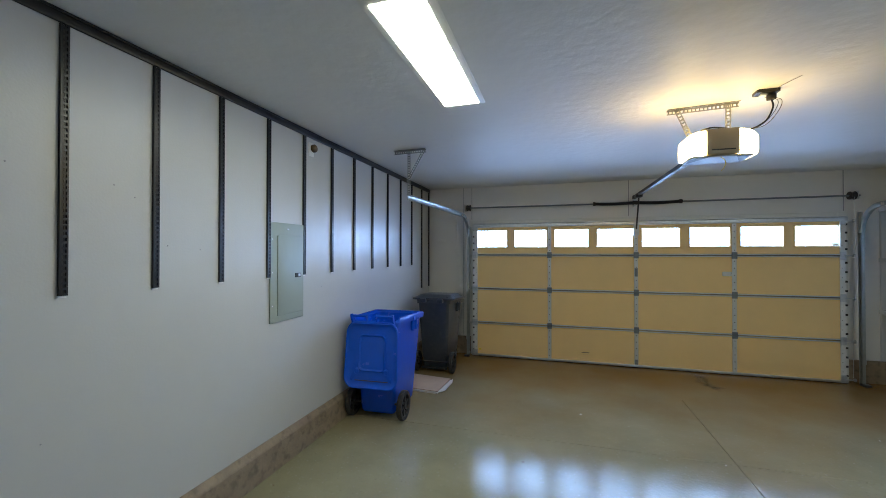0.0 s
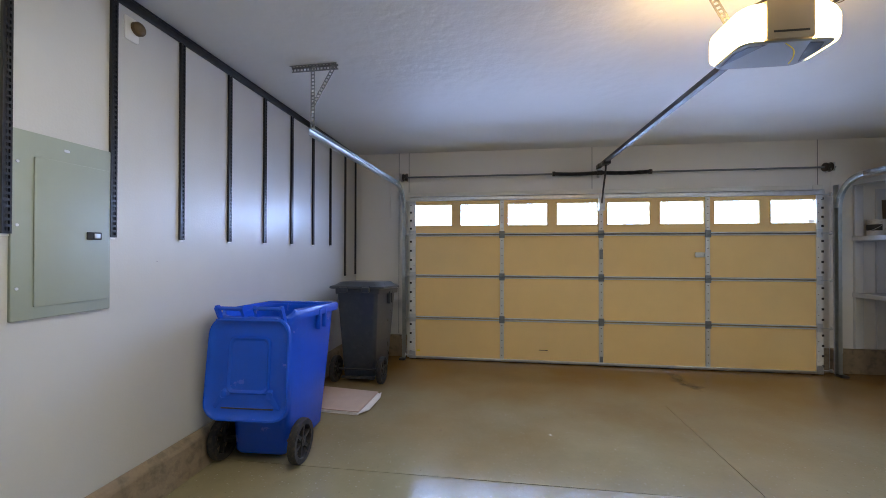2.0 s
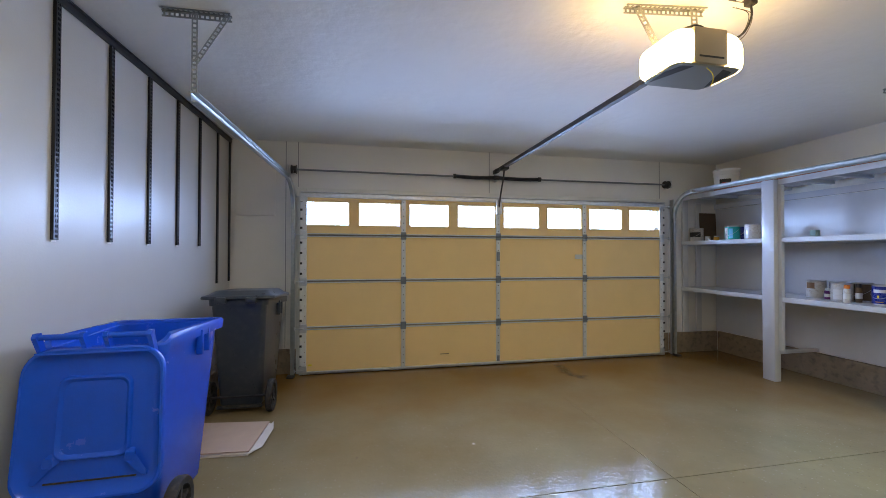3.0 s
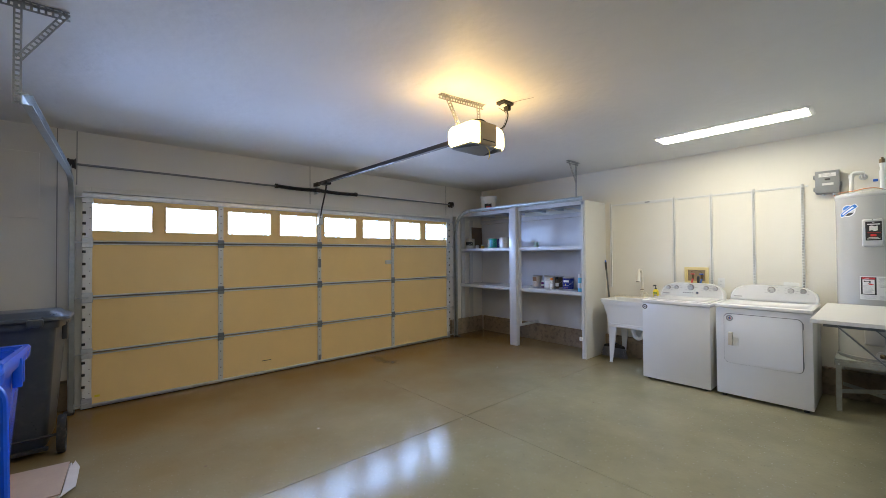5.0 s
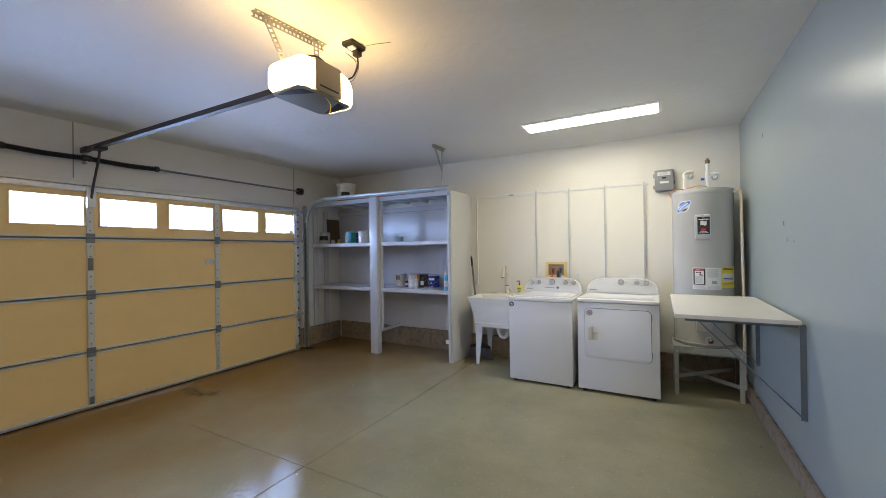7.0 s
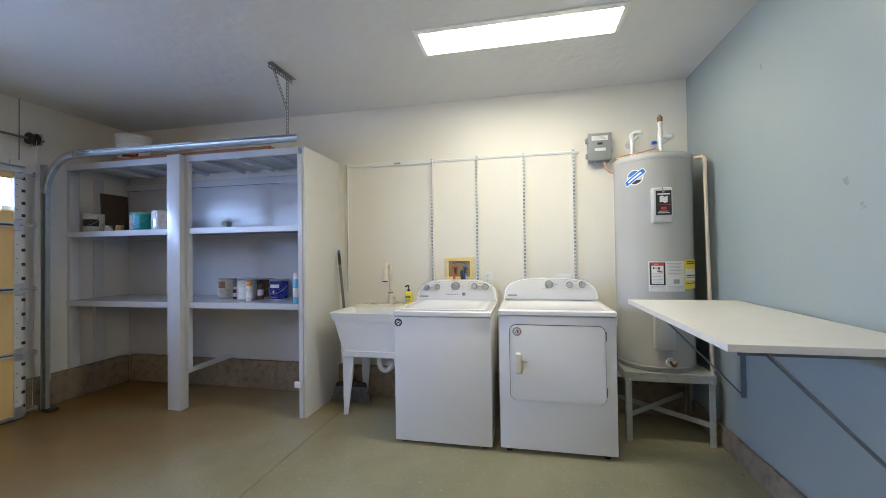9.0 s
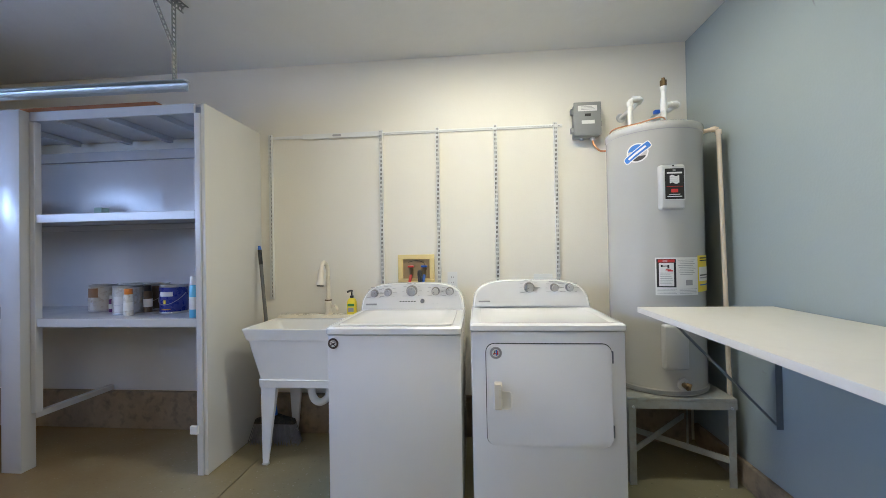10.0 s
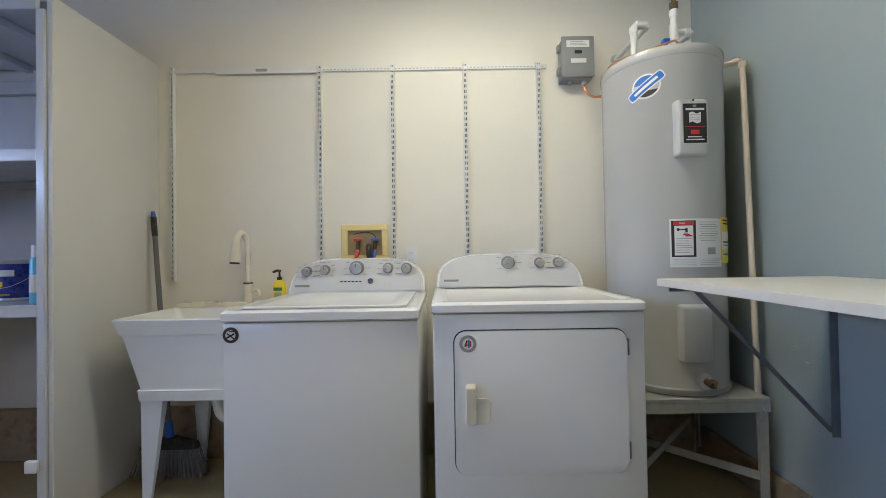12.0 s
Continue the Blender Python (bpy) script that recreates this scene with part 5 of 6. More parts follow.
def utility_sink():
    s = thing("utility_sink", pose(0, 0, 0), "white plastic laundry sink on tapered legs", "utility sink")
    xa, xb, ya, yb = 4.130, 4.640, 3.115, 3.778
    tub = B()
    loft(tub, [ring_at(0.490, xa + 0.032, xb - 0.03, ya + 0.03, yb - 0.090, 0.02), ring_at(0.538, xa + 0.026, xb - 0.03, ya + 0.03, yb - 0.088, 0.02), ring_at(0.540, xa + 0.036, xb - 0.03, ya + 0.035, yb - 0.096, 0.02),
               ring_at(0.790, xa + 0.016, xb - 0.012, ya + 0.03, yb - 0.028, 0.02), ring_at(0.792, xa + 0.008, xb - 0.006, ya + 0.015, yb - 0.020, 0.02), ring_at(0.858, xa, xb, ya, yb, 0.012), ring_at(0.864, xa + 0.004, xb - 0.004, ya + 0.004, yb - 0.004, 0.012),
               ring_at(0.862, xa + 0.016, xb - 0.115, ya + 0.02, yb - 0.02, 0.03), ring_at(0.60, xa + 0.09, xb - 0.14, ya + 0.10, yb - 0.14, 0.04)])
    part("tub", tub, WHITE_PLASTIC, s)
    deck = B()
    loft(deck, [ring_at(0.8645, xb - 0.11, xb - 0.004, ya + 0.01, yb - 0.01, 0.02), ring_at(0.884, xb - 0.10, xb - 0.004, ya + 0.02, yb - 0.02, 0.02)])
    part("faucet_ledge", deck, BISQUE, s)
    for y in (ya + 0.040, yb - 0.125):
        for x, dx in ((xa + 0.045, 1), (xb - 0.060, -1)):
            leg = B()
            sy = 1 if y > 3.5 else -1
            loft(leg, [[(x + a + dx * 0.02 * u, y - sy * 0.022 * u + b, z) for a, b in ((-w * 0.35, -w), (w * 0.35, -w), (w * 0.35, w), (-w * 0.35, w))] for u, z, w in ((0.0, 0.0005, 0.017), (1.0, 0.489, 0.050))])
            part("leg", leg, LEGDAYLIT, s)
            part("foot", box(B(), x - 0.014, y - 0.020, 0.0004, x + 0.014, y + 0.020, 0.014, 0.003), STEEL, s)
    trap = B()
    yc = 3.400
    tube(trap, smooth_path([(4.30, yc, 0.505), (4.30, yc, 0.420), (4.305, yc - 0.018, 0.365), (4.32, yc - 0.055, 0.345), (4.34, yc - 0.090, 0.368), (4.35, yc - 0.10, 0.415), (4.39, yc - 0.10, 0.440), (4.60, yc - 0.10, 0.445)]), 0.024, 14, up=(0, 1, 0.3))
    drain = part("drain_trap", trap, PVC, s, "white drain trap")
    part("slip_nut", rod(B(), (4.30, yc, 0.470), (4.30, yc, 0.438), 0.033, seg=12), PVC, drain)
    f = thing("faucet", pose(4.585, 3.392, 0.8845), "bisque gooseneck pull-down kitchen faucet", "faucet")
    part("base", lathe(B(), [(0.030, 0.0003), (0.029, 0.010), (0.024, 0.020), (0.023, 0.075), (0.026, 0.085), (0.020, 0.095)], 22), BISQUE, f)
    part("neck", tube(B(), smooth_path([(0, 0, 0.09), (0, 0, 0.24), (-0.005, 0, 0.325), (-0.030, 0.002, 0.368), (-0.068, 0.004, 0.380), (-0.100, 0.006, 0.354), (-0.112, 0.007, 0.322)]), 0.0150, 14, up=(0, 1, 0)), BISQUE, f)
    part("spray_head", rod(B(), (-0.111, 0.007, 0.332), (-0.122, 0.009, 0.222), 0.0185, 0.030, 22), BISQUE, f)
    part("spray_ring", rod(B(), (-0.122, 0.009, 0.2218), (-0.1228, 0.0092, 0.214), 0.025, 0.023, 22), DARKSTEEL, f)
    lever = B()
    tube(lever, smooth_path([(0, -0.02, 0.055), (-0.005, -0.05, 0.062), (-0.03, -0.075, 0.050), (-0.045, -0.085, 0.030)]), 0.009, 10, up=(0, 0, 1))
    part("lever", lever, BISQUE, f)
    part("lever_ring", lathe(B(), [(0.0245, 0.100), (0.026, 0.104), (0.0245, 0.108)], 22), BRASS, f)


utility_sink()
sp = thing("soap_bottle", pose(4.585, 3.215, 0.8845), "yellow soap bottle with a black pump on the sink", "soap bottle")
part("bottle", loft(B(), [[(a, b, z) for a, b in round_rect(0.024 * k, 0.034 * k, 0.015 * k)] for z, k in ((0.0005, 0.95), (0.006, 1.0), (0.088, 1.0), (0.106, 0.8), (0.118, 0.45))]), YELLOW, sp)
part("label_print", box(B(), -0.0255, -0.024, 0.060, -0.0243, 0.024, 0.078), material("soap_green", (0.05, 0.22, 0.05), 0.5), sp)
part("label_print", box(B(), -0.0255, -0.020, 0.020, -0.0243, 0.020, 0.050), PRINTGREY, sp)
part("pump_collar", lathe(B(), [(0.013, 0.1185), (0.014, 0.135), (0.006, 0.137), (0.005, 0.165)], 16), PRINT, sp)
part("pump_head", tube(B(), smooth_path([(0.012, 0, 0.168), (-0.008, 0.010, 0.171), (-0.030, 0.022, 0.164)]), 0.007, 10), PRINT, sp)

br = thing("broom", pose(0, 0, 0), "grey broom with a blue cap leaning on the shelf side", "broom")
bt, bb = Vector((4.560, 3.905, 1.395)), Vector((4.440, 3.738, 0.225))
bd = (bt - bb).normalized()
part("handle", rod(B(), bb, bt - bd * 0.03, 0.0125, seg=14), HANDLEGREY, br)
part("cap", rod(B(), bt - bd * 0.03, bt, 0.0135, 0.009, 14), BLUEPLASTIC, br)
part("grip", rod(B(), bt - bd * 0.14, bt - bd * 0.031, 0.0142, seg=14), RUBBER, br)
part("socket", rod(B(), bb - bd * 0.05, bb + bd * 0.06, 0.024, 0.016, 14), BLUEPLASTIC, br)
part("head", loft(B(), [[(4.432 + a, 3.728 + b, z) for a, b in round_rect(0.025, w, 0.015)] for z, w in ((0.150, 0.150), (0.175, 0.140), (0.195, 0.06), (0.205, 0.03))]), RUBBER, br)
rnd = random.Random(5)
bristles = B()
for k in range(46):
    for row in range(4):
        u = -1 + 2 * k / 45
        x = 4.412 + 0.013 * row
        top_p = (x, 3.728 + 0.142 * u, 0.152)
        low_p = (x + rnd.uniform(-0.012, 0.012) + (row - 1.5) * 0.008, 3.728 + 0.185 * u + rnd.uniform(-0.006, 0.006), 0.006 + rnd.uniform(0, 0.012))
        rod(bristles, low_p, top_p, 0.0022, 0.0030, 4)
tuft = part("bristles", bristles, BRISTLE, br, "splayed grey bristles")
tuft["kind"] = "stuff"


def supply_box():
    """Recessed washer supply box with two valves."""
    o = thing("washer_outlet_box", pose(XE, 2.745, 1.205), "aged cream washer supply box with red and blue valves", "supply box")
    hy, hz = 0.135, 0.106
    rim = B()
    for a0, a1, b0, b1 in ((-hy, hy, hz - 0.034, hz), (-hy, hy, -hz, -hz + 0.030), (-hy, -hy + 0.036, -hz + 0.030, hz - 0.034), (hy - 0.036, hy, -hz + 0.030, hz - 0.034)):
        box(rim, -0.020, a0, b0, -0.0005, a1, b1, 0.003, 1)
    part("frame_plate", rim, OUTLETBOX, o)
    part("recess", box(B(), -0.0025, -hy + 0.036, -hz + 0.03, -0.0006, hy - 0.036, hz - 0.034), RECESS, o)
    part("inner_ledge", box(B(), -0.018, -hy + 0.037, -hz + 0.031, -0.003, hy - 0.037, -hz + 0.036), OUTLETBOX, o)
    for y, mt in ((0.038, RED), (-0.060, BLUEPLASTIC)):
        v = B()
        rod(v, (-0.018, y, -0.052), (-0.018, y, 0.012), 0.011)
        valve = part("valve", v, BRASS, o)
        part("valve_lever", box(B(), -0.040, y - 0.022, 0.012, -0.010, y + 0.022, 0.026, 0.004), mt, valve)
        part("hose", tube(B(), smooth_path([(-0.020, y, -0.045), (-0.045, y + 0.005, -0.085), (-0.060, y + 0.01, -0.15), (-0.055, y, -0.25)]), 0.011, 10, up=(0, 1, 0)), mt if mt is RED else BLUEPLASTIC, valve)
    part("drain_hose", tube(B(), smooth_path([(-0.026, -0.025, -0.05), (-0.05, -0.03, -0.02), (-0.07, -0.035, -0.07), (-0.06, -0.04, -0.25)]), 0.015, 10, up=(0, 1, 0)), PRINT, o)
    part("loose_wire", tube(B(), smooth_path([(-0.012, 0.06, 0.050), (-0.020, 0.0, 0.062), (-0.020, -0.055, 0.045), (-0.014, -0.080, -0.01)]), 0.002, 6, up=(1, 0, 0)), PRINT, o)


supply_box()


def east_outlet(y, z, label):
    o = thing("wall_outlet", pose(XE, y, z), label, "outlet", "white wall outlets")
    part("plate", plate(B(), round_rect(0.036, 0.058, 0.006), facing_west(-0.0005, 0, 0), 0.005, 0.002), WHITE_PLASTIC, o)
    for dz in (-0.020, 0.020):
        soc = part("socket", plate(B(), round_rect(0.016, 0.014, 0.008), facing_west(-0.0056, 0, dz), 0.0012), WHITE_PLASTIC, o)
        for dy in (-0.006, 0.006):
            part("slit", box(B(), -0.0078, dy - 0.0012, dz - 0.005, -0.0069, dy + 0.0012, dz + 0.005), PRINT, soc)
    return o


east_outlet(2.480, 1.122, "white duplex wall outlet beside the supply box")
dp = thing("dryer_outlet", pose(XE, 1.830, 1.100), "white dryer outlet plate behind the dryer", "outlet")
part("plate", plate(B(), round_rect(0.066, 0.058, 0.006), facing_west(-0.0005, 0, 0), 0.005, 0.002), WHITE_PLASTIC, dp)
part("plug", rod(B(), (-0.006, 0.0, -0.02), (-0.030, 0.0, -0.02), 0.028), PRINT, dp)

# ---- timer box, water heater and pipes ----
tb = thing("control_box", pose(XE, 1.522, 2.222), "grey steel timer box with white labels on the wall", "control box")
part("case", box(B(), -0.085, -0.086, -0.115, -0.0005, 0.086, 0.115, 0.008), BOXGREY, tb)
part("cover", box(B(), -0.094, -0.092, -0.108, -0.0855, 0.092, 0.121, 0.005), BOXGREY, tb)
part("label_plate", box(B(), -0.096, -0.064, 0.058, -0.0942, 0.064, 0.096), PAPER, tb)
part("label_plate", box(B(), -0.096, -0.046, -0.030, -0.0942, 0.040, -0.006), PAPER, tb)
part("window", box(B(), -0.096, -0.022, 0.022, -0.0942, 0.018, 0.040), PRINT, tb)
prints = B()
for k in range(3):
    box(prints, -0.0968, -0.050 + 0.01 * k, 0.068 + 0.009 * k, -0.0962, 0.044, 0.071 + 0.009 * k)
part("label_print", prints, PRINTGREY, tb)
for z in (-0.065, 0.065):
    part("clasp", box(B(), -0.075, 0.087, z - 0.020, -0.040, 0.108, z + 0.020, 0.004), BOXGREY, tb)
part("hasp", box(B(), -0.060, -0.106, -0.04, -0.030, -0.0865, 0.0, 0.004), BOXGREY, tb)
part("conduit_nut", rod(B(), (-0.045, -0.045, -0.116), (-0.045, -0.045, -0.134), 0.016), STEEL, tb)
part("knockout", rod(B(), (-0.045, 0.030, -0.116), (-0.045, 0.030, -0.132), 0.013), STEEL, tb)
for k, mt in enumerate((COPPER, ORANGE)):
    o = 0.007 * k
    part("supply_wire", tube(B(), smooth_path([(-0.045 + o, -0.045, -0.130), (-0.050 + o, -0.056, -0.170), (-0.080 + o, -0.085, -0.215), (-0.130 + o, -0.125 - o, -0.235), (-0.170, -0.165, -0.275)]), 0.0055, 8, up=(0, 1, 0)), mt, tb)

HX, HY, HR, HZ0, HZ1 = 4.360, 1.190, 0.270, 0.4935, 2.047


def lettering(words, size, mat, parent, m):
    """Flat letters, as a mesh part, centred on the pose m."""
    fc = bpy.data.curves.new("lettering", "FONT")
    fc.body, fc.size, fc.align_x, fc.extrude = words, size, "CENTER", 0.0002
    tmp = new("lettering", fc)
    me = bpy.data.meshes.new_from_object(tmp.evaluated_get(bpy.context.evaluated_depsgraph_get()))
    bpy.data.objects.remove(tmp)
    me.materials.clear()
    me.materials.append(mat)
    ob = new("lettering", me)
    ob.parent = parent
    ob.matrix_basis = m
    return ob


def water_heater():
    w = thing("water_heater", pose(HX, HY, HZ0), "tall grey electric water heater with paper labels", "water heater")
    h = HZ1 - HZ0
    tank = B()
    lathe(tank, [(HR - 0.012, 0.0005), (HR - 0.002, 0.006), (HR, 0.02), (HR - 0.001, 0.034), (HR - 0.004, 0.038), (HR - 0.0035, h - 0.045), (HR, h - 0.040), (HR + 0.003, h - 0.020), (HR + 0.001, h - 0.005), (HR - 0.008, h), (0.05, h + 0.006), (0.00001, h + 0.006)], 72)
    part("tank", tank, TANK, w)
    part("base_band", lathe(B(), [(HR + 0.0005, 0.012), (HR + 0.002, 0.014), (HR + 0.002, 0.030), (HR + 0.0005, 0.032)], 72), BOXGREY, w)
    part("seam", lathe(B(), [(HR - 0.003, h - 0.049), (HR - 0.0018, h - 0.049), (HR - 0.0018, h - 0.045), (HR - 0.003, h - 0.045)], 72), PRINTGREY, w)
    zb = -HZ0

    def cover(z0, z1, name):
        c = B()
        loft(c, [[(-HR + 0.03 - d, 0.018 + a * k, (z0 + z1) / 2 + zb + b * k) for a, b in round_rect(0.065, (z1 - z0) / 2, 0.012)] for d, k in ((0, 1.0), (0.040, 1.0), (0.049, 0.965), (0.054, 0.90))])
        return part(name, c, TANKPLASTIC, w)
    up_ = cover(1.540, 1.788, "upper_cover")
    cover(0.650, 0.898, "lower_cover")
    front = -HR - 0.0240
    yl, zl = 0.012, -0.011 + zb     # middle of the label

    def on_label(name, y0, y1, z0, z1, mat, parent, depth=0.0030):
        return part(name, box(B(), front - depth, yl + y0, z0 + zl, front - depth + 0.0008, yl + y1, z1 + zl), mat, parent)
    on_label("label_border", -0.055, 0.055, 1.601, 1.781, KNOBCAP, up_, 0.0006)
    lab = on_label("black_label", -0.050, 0.050, 1.606, 1.776, PRINT, up_, 0.0015)
    wavy = B()
    for k in range(10):
        z0 = 1.694 + zl + 0.004 * math.sin(k * 0.75)
        box(wavy, front - 0.0024, yl + 0.0205 - 0.0050 * k, z0, front - 0.0016, yl + 0.0255 - 0.0050 * k, z0 + 0.042)
    part("flag_print", wavy, PAPER, lab)
    for k in range(3):
        on_label("flag_line", -0.020, 0.023, 1.704 + 0.011 * k, 1.7055 + 0.011 * k, PRINTGREY, lab, 0.0033)
    for y0, y1, z0, z1, mt in ((-0.040, 0.040, 1.747, 1.756, PAPER), (-0.006, 0.009, 1.762, 1.770, PRINTGREY), (-0.043, 0.043, 1.675, 1.677, PRINTRED), (-0.017, 0.019, 1.643, 1.662, PRINTRED), (-0.028, 0.032, 1.630, 1.634, PAPER), (-0.038, 0.040, 1.618, 1.623, PAPER)):
        on_label("label_print", y0, y1, z0, z1, mt, lab, 0.0024)
    part("cover_screw", rod(B(), (-HR - 0.018, 0.018, 1.780 + zb), (-HR - 0.0265, 0.018, 1.780 + zb), 0.004, seg=10), DARKSTEEL, up_)
    # wrapped paper labels: angles from +x, front of the tank at 180
    white = part("paper_label", arc_patch(HR - 0.003, 157, 209, 1.060 + zb, 1.272 + zb, 20), PAPER, w, "white warning label")
    part("warning_border", arc_patch(HR - 0.0012, 158.5, 179.5, 1.105 + zb, 1.264 + zb, 10, 0.0006), PRINT, white)
    part("warning_field", arc_patch(HR - 0.0004, 161, 177, 1.112 + zb, 1.242 + zb, 10, 0.0006), PAPER, white)
    part("warning_band", arc_patch(HR - 0.0004, 160, 178, 1.245 + zb, 1.261 + zb, 10, 0.0006), PRINTRED, white)
    for a0, a1, z0, z1, mt in ((163, 165, 1.219, 1.231, PRINT), (165, 171, 1.222, 1.227, PRINT), (170, 172, 1.214, 1.231, PRINT), (168, 174, 1.200, 1.206, PRINTRED), (170, 176, 1.194, 1.201, PRINTRED), (169, 172, 1.206, 1.212, PRINTGREY)):
        part("pictogram", arc_patch(HR + 0.0006, a0, a1, z0 + zb, z1 + zb, 6, 0.0005), mt, white)
    for k in range(9):
        part("text_line", arc_patch(HR - 0.0012, 182 + (k % 3), 205 - (k * 3 % 5), 1.255 - 0.010 * k + zb, 1.2575 - 0.010 * k + zb, 6, 0.0005), PRINTGREY, white)
    for k in range(7):
        part("text_line", arc_patch(HR + 0.0006, 162, 176 - (k * 3 % 4), 1.184 - 0.010 * k + zb, 1.1865 - 0.010 * k + zb, 6, 0.0005), PRINTGREY, white)
    for k in range(4):
        for a0, a1 in ((159, 180), (183, 207)):
            part("text_line", arc_patch(HR - 0.0012, a0, a1 - (k * 2 % 3), 1.094 - 0.008 * k + zb, 1.0955 - 0.008 * k + zb, 6, 0.0005), PRINTGREY, white)
    lettering("DANGER", 0.0115, PAPER, white, Matrix(((0, 0, -1, -(HR + 0.0020) * math.cos(radians(11))), (-1, 0, 0, (HR + 0.0020) * math.sin(radians(11))), (0, 1, 0, 1.2485 + zb), (0, 0, 0, 1))) @ Matrix.Rotation(radians(11), 4, "Y"))
    part("emblem_print", arc_patch(HR - 0.0012, 191, 200, 1.115 + zb, 1.145 + zb, 6, 0.0005), PRINTGREY, white)
    yel = part("energy_label", arc_patch(HR - 0.003, 209.5, 246, 1.075 + zb, 1.280 + zb, 16), YELLOW, w, "yellow energy label")
    part("label_band", arc_patch(HR - 0.0012, 211, 244, 1.135 + zb, 1.215 + zb, 10, 0.0006), PAPER, yel)
    for z, m in ((1.262, PRINT), (1.248, PRINT), (1.165, PRINT), (1.150, PRINTGREY), (1.110, PRINTBLUE)):
        part("text_line", arc_patch(HR - 0.0004 if 1.135 < z < 1.215 else HR - 0.0012, 213, 240, z + zb, z + 0.007 + zb, 8, 0.0007), m, yel)
    # blue oval sticker with a slanted banner

    zc = 1.880 + zb

    def sticker(outline, r, mat, parent, lab=""):
        """A convex outline bent round the tank, cut into upright strips."""
        lo, hi = min(p[0] for p in outline) + 1e-5, max(p[0] for p in outline) - 1e-5
        rows = []
        for k in range(19):
            x = lo + (hi - lo) * k / 18
            zs = []
            for (x0, z0), (x1, z1) in zip(outline, outline[1:] + outline[:1]):
                if (x0 - x) * (x1 - x) <= 0 and abs(x1 - x0) > 1e-9:
                    zs.append(z0 + (z1 - z0) * (x - x0) / (x1 - x0))
            t = radians(140) + x / HR
            c, s = math.cos(t), math.sin(t)
            rows.append([((HR - 0.0036) * c, (HR - 0.0036) * s, zc + min(zs)), (r * c, r * s, zc + min(zs)), (r * c, r * s, zc + max(zs) + 1e-4), ((HR - 0.0036) * c, (HR - 0.0036) * s, zc + max(zs) + 1e-4)])
        return part("sticker", loft(B(), rows), mat, parent, lab)
    disc = [(0.062 * math.cos(2 * math.pi * k / 28), 0.056 * math.sin(2 * math.pi * k / 28)) for k in range(28)]
    st = sticker(disc, HR - 0.0018, PAPER, w, "round blue and white sticker")
    sticker([(x * 0.88, y * 0.88) for x, y in disc], HR - 0.0010, TANKPLASTIC, st)
    sticker([(x * 0.86, y * 0.86) for x, y in disc[1:14]], HR - 0.0006, PRINTBLUE, st)
    sticker([(x * 0.86, y * 0.86) for x, y in disc[16:27]], HR - 0.0006, PRINT, st)
    ca, sa = math.cos(radians(33)), math.sin(radians(33))

    def slant(hx, hy, r):
        return [(x * ca - y * sa, x * sa + y * ca) for x, y in round_rect(hx, hy, r)]
    sticker(slant(0.086, 0.022, 0.010), HR + 0.0002, PAPER, st)
    sticker(slant(0.081, 0.017, 0.008), HR + 0.0010, PRINTBLUE, st)
    sticker(slant(0.058, 0.006, 0.003), HR + 0.0016, PAPER, st)
    # drain valve
    a = radians(184)
    c, s = math.cos(a), math.sin(a)
    v = B()
    rod(v, ((HR - 0.004) * c, (HR - 0.004) * s, 0.075), ((HR + 0.012) * c, (HR + 0.012) * s, 0.075), 0.032)
    esc = part("drain_collar", v, TANKPLASTIC, w)
    v = B()
    rod(v, ((HR + 0.012) * c, (HR + 0.012) * s, 0.075), ((HR + 0.052) * c, (HR + 0.052) * s, 0.068), 0.014)
    rod(v, ((HR + 0.03) * c, (HR + 0.03) * s, 0.075), ((HR + 0.045) * c, (HR + 0.045) * s - 0.02, 0.07), 0.018)
    part("drain_valve", v, BRASS, esc, "brass drain valve")


water_heater()


def pipe_run(name, pts, r, mat, label, group="", joints=(), flange=None):
    p = thing(name, pose(0, 0, 0), label, "pipe", group)
    path = []
    pts = [Vector(q) for q in pts]
    for i, q in enumerate(pts):
        if 0 < i < len(pts) - 1:
            a, b = (pts[i - 1] - q).normalized(), (pts[i + 1] - q).normalized()
            d = r * 1.7
            for k in range(5):
                t = k / 4
                path.append(q + a * d * (1 - t) ** 2 + b * d * t ** 2)
        else:
            path.append(q)
    part("tube", tube(B(), path, r, 14, up=(0.31, 0.42, 0.85)), mat, p)
    for i in joints:
        q = pts[i]
        for other in (pts[i - 1], pts[i + 1]):
            d = (other - q).normalized()
            part("elbow", rod(B(), q + d * r * 0.9, q + d * r * 2.9, r * 1.28, seg=16), mat, p)
    if flange is not None:
        part("flange", rod(B(), flange, Vector(flange) + Vector((-0.010, 0, 0)), r * 2.3, r * 1.9, 20), STEEL, p)
    return p


HT = HZ1 + 0.007
pipe_run("water_pipe", [(4.300, 1.340, HT), (4.300, 1.340, 2.245), (4.300, 1.268, 2.245), (XE - 0.002, 1.268, 2.250)], 0.0145, PVC, "white plastic water pipe from the wall to the heater", "water pipes", (1, 2), (XE - 0.001, 1.268, 2.250))
p2 = pipe_run("water_pipe", [(4.300, 1.141, 2.205), (4.300, 1.052, 2.205), (XE - 0.002, 1.045, 2.225)], 0.0145, PVC, "white plastic water pipe branching to the wall", "water pipes", (1,), (XE - 0.001, 1.045, 2.225))
part("riser", rod(B(), (4.300, 1.141, HT), (4.300, 1.141, 2.30), 0.0145), PVC, p2)
part("tee", rod(B(), (4.300, 1.141, 2.165), (4.300, 1.141, 2.245), 0.0195), PVC, p2)
